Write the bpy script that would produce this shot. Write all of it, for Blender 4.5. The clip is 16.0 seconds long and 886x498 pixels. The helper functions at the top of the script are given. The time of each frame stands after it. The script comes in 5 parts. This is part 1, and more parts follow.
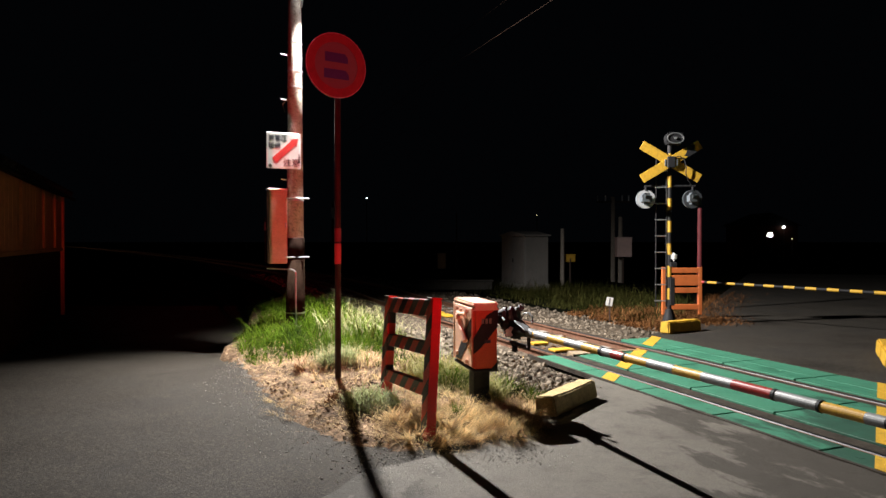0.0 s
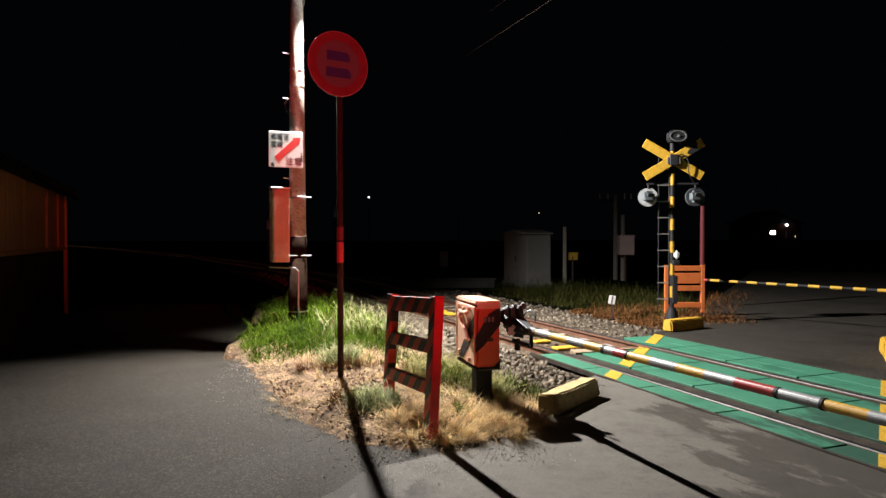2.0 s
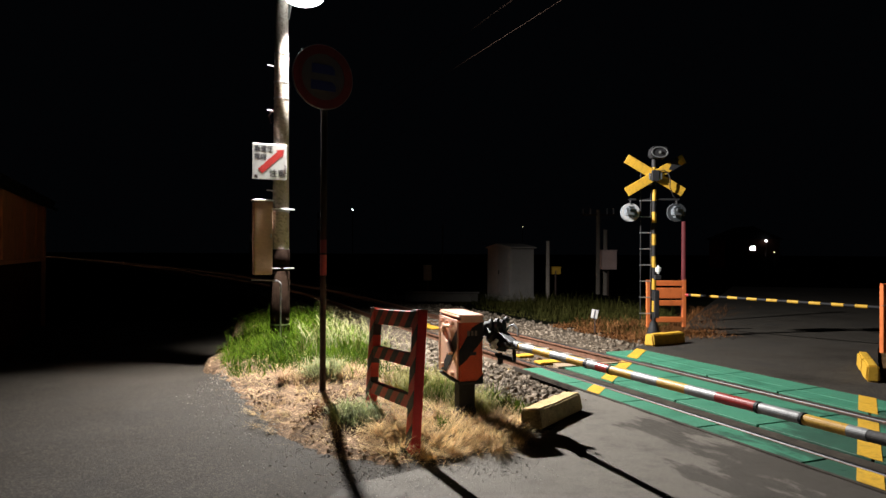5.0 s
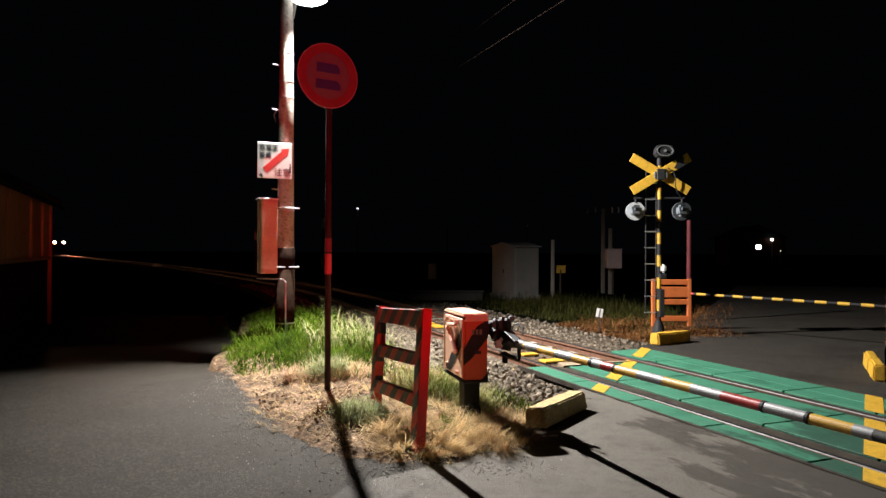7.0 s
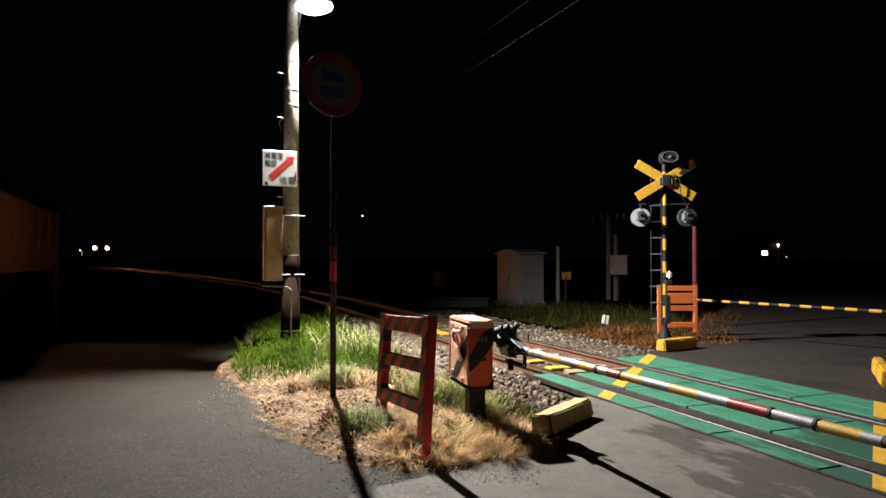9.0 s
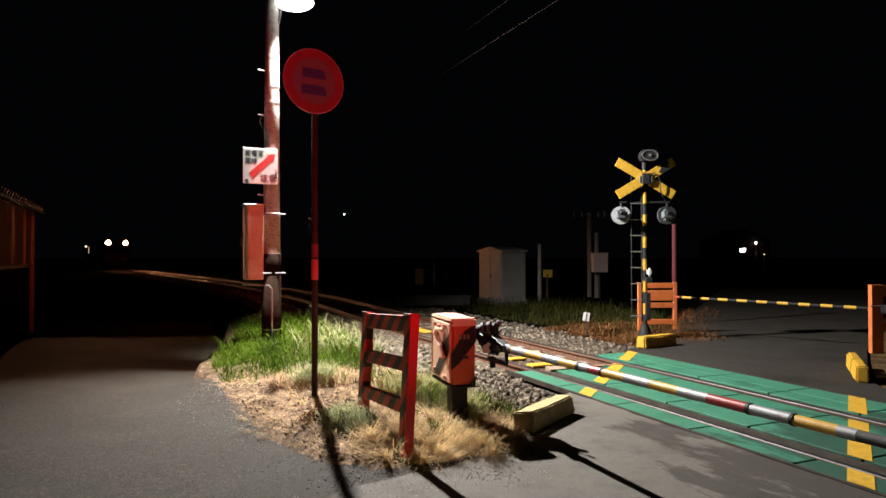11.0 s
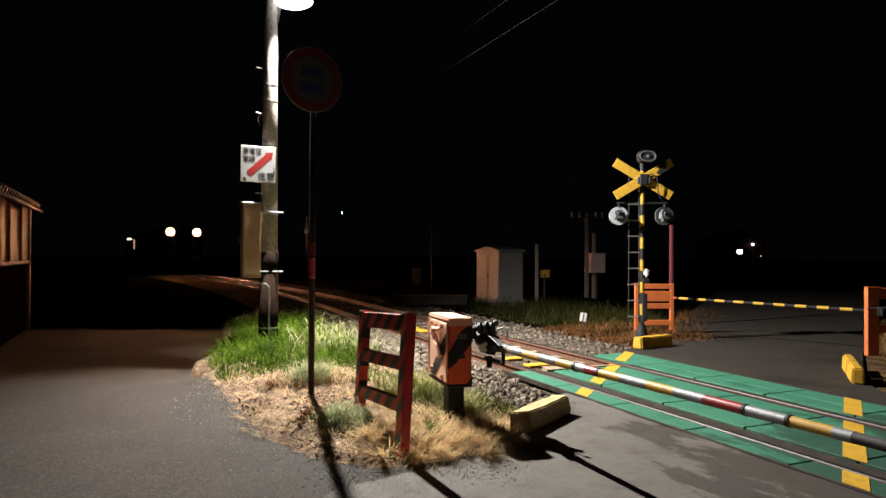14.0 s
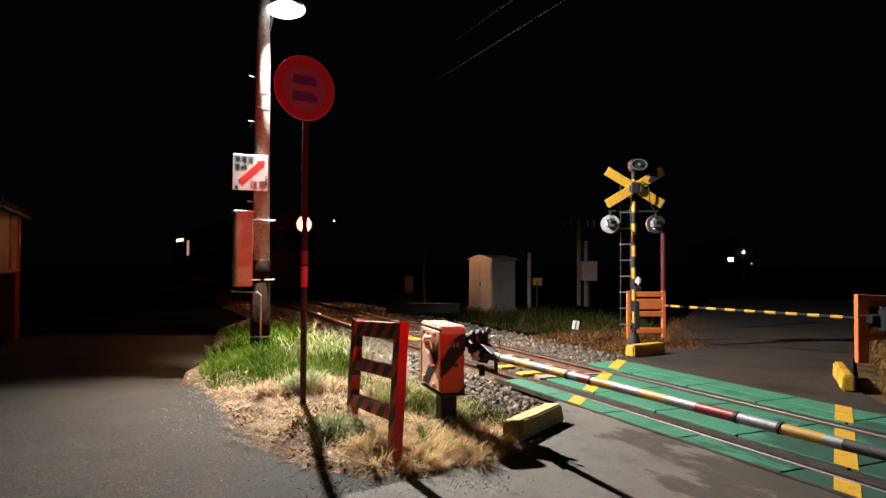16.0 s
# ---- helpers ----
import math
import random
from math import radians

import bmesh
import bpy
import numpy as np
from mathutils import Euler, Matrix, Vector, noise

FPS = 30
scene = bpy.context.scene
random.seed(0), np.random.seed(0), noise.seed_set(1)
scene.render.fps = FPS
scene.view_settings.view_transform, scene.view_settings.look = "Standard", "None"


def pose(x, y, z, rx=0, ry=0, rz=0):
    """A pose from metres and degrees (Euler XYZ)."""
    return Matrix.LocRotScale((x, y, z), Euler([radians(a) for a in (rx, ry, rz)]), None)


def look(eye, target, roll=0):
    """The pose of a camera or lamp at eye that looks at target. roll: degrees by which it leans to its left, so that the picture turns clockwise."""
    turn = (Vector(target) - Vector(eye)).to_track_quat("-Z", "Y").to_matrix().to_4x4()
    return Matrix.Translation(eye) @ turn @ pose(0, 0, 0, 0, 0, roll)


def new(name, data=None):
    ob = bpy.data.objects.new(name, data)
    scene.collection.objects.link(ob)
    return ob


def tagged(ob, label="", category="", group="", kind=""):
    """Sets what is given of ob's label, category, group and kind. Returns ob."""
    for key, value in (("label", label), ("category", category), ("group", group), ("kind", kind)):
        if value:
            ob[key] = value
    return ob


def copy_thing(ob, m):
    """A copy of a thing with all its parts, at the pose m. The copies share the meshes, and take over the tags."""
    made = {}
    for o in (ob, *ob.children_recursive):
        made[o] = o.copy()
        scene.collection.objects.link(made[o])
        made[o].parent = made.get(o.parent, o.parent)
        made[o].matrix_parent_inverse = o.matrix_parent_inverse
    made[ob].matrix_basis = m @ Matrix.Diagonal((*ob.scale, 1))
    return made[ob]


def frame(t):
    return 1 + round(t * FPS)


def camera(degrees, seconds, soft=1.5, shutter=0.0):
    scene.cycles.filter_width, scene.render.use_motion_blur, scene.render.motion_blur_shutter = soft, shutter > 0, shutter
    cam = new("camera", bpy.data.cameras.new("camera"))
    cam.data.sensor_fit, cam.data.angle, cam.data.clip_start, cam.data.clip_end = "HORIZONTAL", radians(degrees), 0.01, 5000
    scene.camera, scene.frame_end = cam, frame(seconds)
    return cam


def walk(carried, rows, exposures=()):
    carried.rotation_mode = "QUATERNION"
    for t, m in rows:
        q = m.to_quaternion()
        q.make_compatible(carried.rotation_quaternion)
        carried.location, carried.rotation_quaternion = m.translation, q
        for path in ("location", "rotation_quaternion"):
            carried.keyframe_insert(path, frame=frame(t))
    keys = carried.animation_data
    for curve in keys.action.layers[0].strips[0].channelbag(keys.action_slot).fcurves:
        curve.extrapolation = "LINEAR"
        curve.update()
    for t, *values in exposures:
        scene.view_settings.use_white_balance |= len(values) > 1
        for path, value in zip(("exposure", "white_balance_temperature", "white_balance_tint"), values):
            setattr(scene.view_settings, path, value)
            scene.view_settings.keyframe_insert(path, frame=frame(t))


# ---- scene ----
cam = camera(68.0, 16.0)
EYE = (0.0, 0.0, 1.5)
PATH = [  # seconds, yaw, pitch, roll of the hand-held camera, which stands still
    (0, 0, -0.739, 0),
    (0.5, 0.106, -0.719, -0.114),
    (1, 0.055, -0.644, -0.328),
    (1.5, 0.234, -0.762, -0.452),
    (2, 0.204, -0.879, 0.106),
    (2.5, 0.387, -1.018, -0.041),
    (3, -0.794, -1.015, -0.217),
    (3.5, -0.945, 0.477, -0.061),
    (4, -0.94, 0.898, -0.126),
    (4.5, -1.271, 0.405, -0.276),
    (7, -0.812, 0.192, -0.289),
    (7.5, -1.162, 0.311, -0.32),
    (8, -1.073, 0.286, -0.198),
    (8.5, -0.901, 0.623, -0.141),
    (9, -0.374, 0.803, -0.072),
    (9.5, -0.956, 0.723, -0.013),
    (12, -2.012, 0.62, 0.046),
    (12.5, -1.647, 1.01, -0.122),
    (13, -1.915, 1.171, -0.243),
    (13.5, -2.134, 0.824, -0.309),
    (14, -2.165, 0.58, -0.335),
    (14.5, -2.532, 0.14, -0.522),
    (15, -2.296, 0.342, -0.408),
    (15.5, -2.865, 0.432, -0.226),
    (16, -2.822, 1.299, -0.267),
]
walk(cam, [(t, pose(*EYE, 90 + p, r, y)) for t, y, p, r in PATH])

# ---- world, lamps ----
world = bpy.data.worlds.new("night")
scene.world = world
world.use_nodes = True
world.node_tree.nodes["Background"].inputs[0].default_value = (0.4, 0.48, 0.65, 1)
world.node_tree.nodes["Background"].inputs[1].default_value = 0.0018
scene.view_settings.exposure = 0.0

LAMP = (-1.98, 10.26, 5.42)


def lamp(name, kind, energy, colour, m, **more):
    data = bpy.data.lights.new(name, kind)
    data.energy, data.color = energy, colour
    if kind in ("POINT", "SPOT"):
        data.shadow_soft_size = more.get("radius", 0.05)
    if kind == "SPOT":
        data.spot_size, data.spot_blend = radians(more["cone"]), more.get("blend", 0.5)
    ob = new(name, data)
    ob.matrix_world = m
    return ob


lamp("street_lamp_light", "SPOT", 8300, (1.0, 0.96, 0.915), look((LAMP[0], LAMP[1], LAMP[2] - 0.12), (LAMP[0] + 4.7, LAMP[1] - 1.4, 0)), cone=156, blend=0.8, radius=0.06)
SIGNAL = Vector((5.2, -7.5, 2.8))
SIGNAL_AIM = (-2.75, 10.3, 2.35)
lamp("signal_light", "SPOT", 6500, (1.0, 0.03, 0.05), look(SIGNAL, SIGNAL_AIM), cone=19.5, blend=1.0, radius=0.08)

# ---- materials ----
MATS = {}


def mat(name, base, rough=0.7, metal=0.0, vary=0.25, scale=8.0, fine=90.0, bump=0.15, second=None, emit=None, stain=0.0, spec=0.5, coord="Object", detail=6.0, chips=0):
    """A surface with mottling at two scales, stains and fine relief."""
    if name in MATS:
        return MATS[name]
    m = bpy.data.materials.new(name)
    m.use_nodes = True
    nt = m.node_tree
    p = nt.nodes["Principled BSDF"]
    p.inputs["Roughness"].default_value, p.inputs["Metallic"].default_value = rough, metal
    p.inputs["Specular IOR Level"].default_value = spec
    if emit:
        p.inputs["Base Color"].default_value = (*base, 1)
        p.inputs["Emission Color"].default_value = (*emit[0], 1)
        p.inputs["Emission Strength"].default_value = emit[1]
        MATS[name] = m
        return m
    tc = nt.nodes.new("ShaderNodeTexCoord")
    src = tc.outputs[coord]

    def tex(s, d, rough_=0.6):
        n = nt.nodes.new("ShaderNodeTexNoise")
        n.inputs["Scale"].default_value, n.inputs["Detail"].default_value, n.inputs["Roughness"].default_value = s, d, rough_
        nt.links.new(src, n.inputs["Vector"])
        return n.outputs["Fac"]

    def ramp(fac, a, b, lo=0.3, hi=0.7):
        r = nt.nodes.new("ShaderNodeValToRGB")
        r.color_ramp.elements[0].position, r.color_ramp.elements[1].position = lo, hi
        r.color_ramp.elements[0].color, r.color_ramp.elements[1].color = (*a, 1), (*b, 1)
        nt.links.new(fac, r.inputs[0])
        return r.outputs[0]

    def mix(fac, a, b, mode="MIX"):
        x = nt.nodes.new("ShaderNodeMix")
        x.data_type, x.blend_type = "RGBA", mode
        for sock, v in ((x.inputs[0], fac), (x.inputs[6], a), (x.inputs[7], b)):
            if isinstance(v, (int, float)):
                sock.default_value = v
            elif isinstance(v, tuple):
                sock.default_value = (*v, 1)
            else:
                nt.links.new(v, sock)
        return x.outputs[2]

    lo = tuple(c * (1 - vary) for c in base)
    hi = tuple(min(1, c * (1 + vary)) for c in (second or base))
    big = ramp(tex(scale, detail), lo, hi)
    small = ramp(tex(fine, 4), (1 - vary,) * 3, (1 + vary * 0.6,) * 3)
    col = mix(0.8, big, small, "MULTIPLY")
    if chips:
        vo = nt.nodes.new("ShaderNodeTexVoronoi")
        vo.inputs["Scale"].default_value = chips
        nt.links.new(src, vo.inputs["Vector"])
        hue = nt.nodes.new("ShaderNodeSeparateColor")
        nt.links.new(vo.outputs["Color"], hue.inputs[0])
        pw = nt.nodes.new("ShaderNodeMath")
        pw.operation = "POWER"
        pw.inputs[1].default_value = 3.0
        nt.links.new(hue.outputs[0], pw.inputs[0])
        col = mix(1.0, col, ramp(pw.outputs[0], (0.72,) * 3, (2.0, 1.97, 1.9), 0.0, 1.0), "MULTIPLY")
    if stain:
        s = nt.nodes.new("ShaderNodeValToRGB")
        s.color_ramp.elements[0].position, s.color_ramp.elements[1].position = 0.47, 0.62
        nt.links.new(tex(scale * 1.0, 9, 0.72), s.inputs[0])
        f = nt.nodes.new("ShaderNodeMath")
        f.operation = "MULTIPLY"
        f.inputs[1].default_value = stain
        nt.links.new(s.outputs[0], f.inputs[0])
        col = mix(f.outputs[0], col, tuple(c * 0.3 + 0.01 for c in base))
    nt.links.new(col, p.inputs["Base Color"])
    rr = nt.nodes.new("ShaderNodeMapRange")
    rr.inputs[3].default_value, rr.inputs[4].default_value = max(0.03, rough - 0.12), min(1, rough + 0.12)
    nt.links.new(tex(scale * 2.3, 5), rr.inputs[0])
    nt.links.new(rr.outputs[0], p.inputs["Roughness"])
    if bump:
        b = nt.nodes.new("ShaderNodeBump")
        b.inputs["Strength"].default_value, b.inputs["Distance"].default_value = bump, 0.01
        nt.links.new(tex(fine, 6), b.inputs["Height"])
        nt.links.new(b.outputs[0], p.inputs["Normal"])
    MATS[name] = m
    return m


def striped(name, a, b, width, axis, offset=0.0, rough=0.5, metal_b=0.0, worn=0.35):
    """Two paints in bands across a slanting axis (object space), worn and dirty."""
    if name in MATS:
        return MATS[name]
    m = mat(name, a, rough, 0, 0.22, 9, 120, 0.12)
    nt = m.node_tree
    p = nt.nodes["Principled BSDF"]
    old = p.inputs["Base Color"].links[0].from_socket
    tc = nt.nodes.new("ShaderNodeTexCoord")
    dot = nt.nodes.new("ShaderNodeVectorMath")
    dot.operation = "DOT_PRODUCT"
    dot.inputs[1].default_value = axis
    nt.links.new(tc.outputs["Object"], dot.inputs[0])

    def math(op, x, y):
        n = nt.nodes.new("ShaderNodeMath")
        n.operation = op
        for i, v in ((0, x), (1, y)):
            if isinstance(v, (int, float)):
                n.inputs[i].default_value = v
            else:
                nt.links.new(v, n.inputs[i])
        return n.outputs[0]

    s = math("FRACT", math("ADD", math("DIVIDE", dot.outputs["Value"], width * 2), offset + 100), 0)
    band = math("GREATER_THAN", s, 0.5)
    dirt = nt.nodes.new("ShaderNodeTexNoise")
    dirt.inputs["Scale"].default_value, dirt.inputs["Detail"].default_value = 14, 7
    nt.links.new(tc.outputs["Object"], dirt.inputs["Vector"])
    keep = math("MULTIPLY", band, math("LESS_THAN", dirt.outputs["Fac"], 0.72 - 0.1 * worn))
    x = nt.nodes.new("ShaderNodeMix")
    x.data_type = "RGBA"
    nt.links.new(keep, x.inputs[0])
    nt.links.new(old, x.inputs[6])
    x.inputs[7].default_value = (*b, 1)
    nt.links.new(x.outputs[2], p.inputs["Base Color"])
    if metal_b:
        nt.links.new(math("MULTIPLY", keep, metal_b), p.inputs["Metallic"])
    return m


ASPHALT = mat("asphalt", (0.046, 0.039, 0.031), 0.85, 0, 0.5, 0.6, 90, 1.0, stain=0.6, spec=0.2, chips=85)
SOIL = mat("soil", (0.095, 0.057, 0.036), 0.95, 0, 0.75, 5.5, 45, 1.0, second=(0.21, 0.14, 0.09), chips=45, spec=0.1)
FIELD = mat("field", (0.010, 0.011, 0.007), 0.95, 0, 0.5, 0.8, 20, 0.8, spec=0.0)
BALLAST = mat("ballast", (0.09, 0.072, 0.055), 0.95, 0, 0.5, 6, 45, 0.8, spec=0.0, chips=30)
STONE = mat("stone", (0.175, 0.143, 0.11), 0.9, 0, 0.5, 3, 40, 0.4, spec=0.1)
CONCRETE = mat("concrete", (0.33, 0.31, 0.28), 0.85, 0, 0.3, 5, 90, 0.4, stain=0.5)
RAIL = mat("rusty_steel", (0.16, 0.075, 0.045), 0.75, 0.2, 0.4, 12, 90, 0.3)
RAILTOP = mat("polished_steel", (0.05, 0.049, 0.05), 0.48, 0.85, 0.35, 14, 120, 0.1, stain=0.5, spec=0.3)
GREEN = mat("green_rubber", (0.03, 0.165, 0.096), 0.72, 0, 0.35, 2.2, 90, 0.3, second=(0.046, 0.195, 0.12), stain=0.5, spec=0.3)
YELLOW = mat("yellow_paint", (0.64, 0.37, 0.028), 0.6, 0, 0.35, 9, 90, 0.3, stain=0.65)
BLACKRUB = mat("black_rubber", (0.042, 0.034, 0.026), 0.8, 0, 0.5, 6, 70, 0.6, spec=0.2)
BLACK = mat("black_paint", (0.018, 0.018, 0.02), 0.6, 0, 0.3, 10, 100, 0.1, spec=0.25)
GALV = mat("galvanised_steel", (0.42, 0.43, 0.44), 0.45, 0.8, 0.25, 14, 120, 0.08)
POLE = mat("pole_concrete", (0.47, 0.41, 0.35), 0.95, 0, 0.45, 13, 60, 0.8, stain=0.9, spec=0.05)
SHEATH = mat("dark_sheath", (0.014, 0.009, 0.007), 0.9, 0, 0.4, 8, 80, 0.3, spec=0.0)
CABINET = mat("beige_steel", (0.58, 0.36, 0.26), 0.55, 0, 0.2, 4, 60, 0.1, stain=0.25)
WHITE = mat("white_enamel", (0.7, 0.69, 0.67), 0.45, 0, 0.12, 6, 80, 0.05, stain=0.12)
RED = mat("red_paint", (0.55, 0.035, 0.03), 0.5, 0, 0.2, 8, 80, 0.1)
ORANGE = mat("orange_paint", (0.62, 0.16, 0.04), 0.55, 0, 0.25, 6, 90, 0.15, stain=0.3)
# Paler lit tone of the orange case, for parts towards the street lamp.
CASELIT = mat("case_lit_peach", (0.80, 0.47, 0.33), 0.5, 0, 0.15, 6, 80, 0.08, stain=0.2)
INK = mat("dark_ink", (0.03, 0.03, 0.05), 0.6, 0, 0.2, 8, 90, 0.0)
BROWN = mat("brown_steel", (0.07, 0.045, 0.035), 0.6, 0.3, 0.4, 10, 90, 0.15)
GRASS = mat("green_grass", (0.03, 0.074, 0.004), 0.85, 0, 0.6, 1.8, 12, 0.0, second=(0.068, 0.11, 0.008), spec=0.05)
STRAW = mat("dry_grass", (0.60, 0.36, 0.18), 0.85, 0, 0.45, 2.6, 14, 0.0, second=(0.8, 0.54, 0.29), spec=0.15)
DULL = mat("olive_grass", (0.022, 0.036, 0.009), 0.9, 0, 0.5, 1.0, 12, 0.0, second=(0.05, 0.046, 0.014), spec=0.0)
GLOW = mat("lamp_glow", (1, 1, 1), emit=((0.92, 0.97, 1.0), 5))
HEAD = mat("headlight_glow", (1, 0.9, 0.8), emit=((1.0, 0.42, 0.2), 11000))
HALOGLOW = mat("halo_glow", (1, 0.8, 0.6), emit=((1.0, 0.42, 0.15), 3))
FARGLOW = mat("far_lamp_glow", (1, 1, 1), emit=((0.9, 0.97, 1.0), 9))
WARMGLOW = mat("warm_window_glow", (1, 0.8, 0.5), emit=((1.0, 0.78, 0.4), 3.5))
DARKGLASS = mat("dark_glass", (0.012, 0.014, 0.016), 0.08, 0, 0.1, 4, 40, 0.0)
STEELBODY = mat("stainless_body", (0.03, 0.03, 0.033), 0.5, 0.6, 0.15, 3, 40, 0.03)
FENCE = striped("red_black_board", (0.60, 0.055, 0.03), (0.03, 0.022, 0.02), 0.085, (0.0, 0.7, 0.7))


# ---- mesh helpers ----
def part(name, bm, material, parent=None, label="", smooth=False):
    """Links a bmesh as one mesh object, under a thing or part when given."""
    me = bpy.data.meshes.new(name)
    if smooth:
        for f in bm.faces:
            f.smooth = len(f.verts) <= 4
    bm.to_mesh(me)
    bm.free()
    me.materials.append(material)
    ob = new(name, me)
    if parent:
        ob.parent = parent
    if label:
        tagged(ob, label)
    return ob


def thing(name, label, category, m=None, group="", kind=""):
    ob = new(name)
    ob.empty_display_size = 0.1
    if m is not None:
        ob.matrix_world = m
    return tagged(ob, label, category, group, kind)


def box(size, at=(0, 0, 0), bevel=0.006, m=None, bm=None, seg=1):
    bm = bm or bmesh.new()
    t = Matrix.Translation(at) @ (m or Matrix()) @ Matrix.Diagonal((*size, 1))
    v = bmesh.ops.create_cube(bm, size=1.0, matrix=t)["verts"]
    if bevel:
        edges = list({e for x in v for e in x.link_edges})
        bmesh.ops.bevel(bm, geom=edges, offset=bevel, segments=seg, affect="EDGES", clamp_overlap=True)
    return bm


def tube(a, b, r1, r2=None, n=16, bm=None, caps=True):
    bm = bm or bmesh.new()
    a, b = Vector(a), Vector(b)
    d = b - a
    m = Matrix.Translation((a + b) / 2) @ d.to_track_quat("Z", "Y").to_matrix().to_4x4()
    bmesh.ops.create_cone(bm, cap_ends=caps, segments=n, radius1=r1, radius2=r1 if r2 is None else r2, depth=d.length, matrix=m)
    return bm


def pipe(points, r, n=8, bm=None):
    bm = bm or bmesh.new()
    for a, b in zip(points, points[1:]):
        tube(a, b, r, n=n, bm=bm)
    return bm


def plate(points, thick, m=None, bevel=0.0):
    """A flat outline in x, z, thickened along y."""
    bm = bmesh.new()
    f = bm.faces.new([bm.verts.new((x, 0, z)) for x, z in points])
    r = bmesh.ops.extrude_face_region(bm, geom=[f])
    bmesh.ops.translate(bm, vec=(0, thick, 0), verts=[v for v in r["geom"] if isinstance(v, bmesh.types.BMVert)])
    if m is not None:
        bm.transform(m)
    bmesh.ops.recalc_face_normals(bm, faces=bm.faces[:])
    if bevel:
        bmesh.ops.bevel(bm, geom=bm.edges[:], offset=bevel, segments=1, affect="EDGES")
    return bm


def disc(r, thick, n=48):
    return plate([(r * math.cos(i * 2 * math.pi / n), r * math.sin(i * 2 * math.pi / n)) for i in range(n)], thick)


def slab(outline, top, thick):
    """A flat slab from an outline in x, y."""
    bm = bmesh.new()
    f = bm.faces.new([bm.verts.new((x, y, top)) for x, y in outline])
    r = bmesh.ops.extrude_face_region(bm, geom=[f])
    bmesh.ops.translate(bm, vec=(0, 0, -thick), verts=[v for v in r["geom"] if isinstance(v, bmesh.types.BMVert)])
    bmesh.ops.recalc_face_normals(bm, faces=bm.faces[:])
    return bm


def bezel(name, outer, inner, thick, material, parent, label=""):
    bm = bmesh.new()
    n = 48
    rings = [[bm.verts.new((r * math.cos(i * 2 * math.pi / n), y, r * math.sin(i * 2 * math.pi / n))) for i in range(n)] for r, y in ((outer, 0), (inner, 0), (inner, thick), (outer, thick))]
    for k in range(4):
        a, b = rings[k], rings[(k + 1) % 4]
        for i in range(n):
            bm.faces.new((a[i], a[(i + 1) % n], b[(i + 1) % n], b[i]))
    bmesh.ops.recalc_face_normals(bm, faces=bm.faces[:])
    return part(name, bm, material, parent, label)


# ---- the lie of the land ----
U, V = Vector((0.36, -0.933)), Vector((0.933, 0.36))   # along the track towards the eye, and across it
C0 = Vector((2.24, 8.71))                               # a point of the track's centre line
ROADDIR = Vector((0.57, 0.82)).normalized()


def on_track(s, v, z=0.0):
    p = C0 + U * s + V * v
    return Vector((p.x, p.y, z))


# centre line of the track, from behind the crossing into the distance
LINE = [(6.2, -1.55), (3.70, 4.92), (2.24, 8.71), (-0.62, 15.97), (-2.7, 21.6), (-5.6, 28.2), (-9.6, 36.0), (-15.0, 45.6), (-22.6, 58.4), (-32.4, 74.0), (-47.0, 96.5), (-67.0, 126.0), (-95.0, 166.0), (-130.0, 213.0), (-200.0, 300.0), (-330.0, 450.0)]


def spline(points, step):
    pts = [Vector(p) for p in points]
    pts = [pts[0] * 2 - pts[1]] + pts + [pts[-1] * 2 - pts[-2]]
    out = []
    for i in range(1, len(pts) - 2):
        p0, p1, p2, p3 = pts[i - 1:i + 3]
        n = max(2, int((p2 - p1).length / step))
        for k in range(n):
            t = k / n
            out.append(0.5 * (2 * p1 + (p2 - p0) * t + (2 * p0 - 5 * p1 + 4 * p2 - p3) * t * t + (3 * p1 - p0 - 3 * p2 + p3) * t ** 3))
    out.append(pts[-2])
    return out


TRACK = spline(LINE, 0.5)


def sweep(profile, path, closed=True):
    """Sweeps a profile of (across, up) along a path in x, y."""
    bm = bmesh.new()
    rows = []
    for i, p in enumerate(path):
        d = (path[min(i + 1, len(path) - 1)] - path[max(i - 1, 0)]).normalized()
        n = Vector((d.y, -d.x))
        rows.append([bm.verts.new((p.x + n.x * a, p.y + n.y * a, z)) for a, z in profile])
    k = len(profile)
    for a, b in zip(rows, rows[1:]):
        for i in range(k if closed else k - 1):
            bm.faces.new((a[i], a[(i + 1) % k], b[(i + 1) % k], b[i]))
    bmesh.ops.recalc_face_normals(bm, faces=bm.faces[:])
    return bm


VERGE = [(-3.08, 9.8), (-2.85, 8.9), (-2.37, 7.77), (-1.72, 6.34), (-1.24, 5.45), (-0.77, 4.84), (-0.3, 4.62), (0.27, 4.77), (0.62, 5.1), (0.88, 5.5), (0.95, 6.0), (0.62, 6.75), (0.12, 7.9),
         (-0.55, 10.0), (-1.7, 13.0), (-3.0, 16.5), (-4.4, 19.0), (-4.3, 15.5), (-3.35, 11.8)]


def inside_distance(x, y, poly):
    """Distance to the outline, positive inside."""
    hit, best = False, 1e9
    for (ax, ay), (bx, by) in zip(poly, poly[1:] + poly[:1]):
        if (ay > y) != (by > y) and x < (bx - ax) * (y - ay) / (by - ay) + ax:
            hit = not hit
        dx, dy = bx - ax, by - ay
        t = max(0, min(1, ((x - ax) * dx + (y - ay) * dy) / (dx * dx + dy * dy)))
        best = min(best, math.hypot(x - ax - t * dx, y - ay - t * dy))
    return best if hit else -best


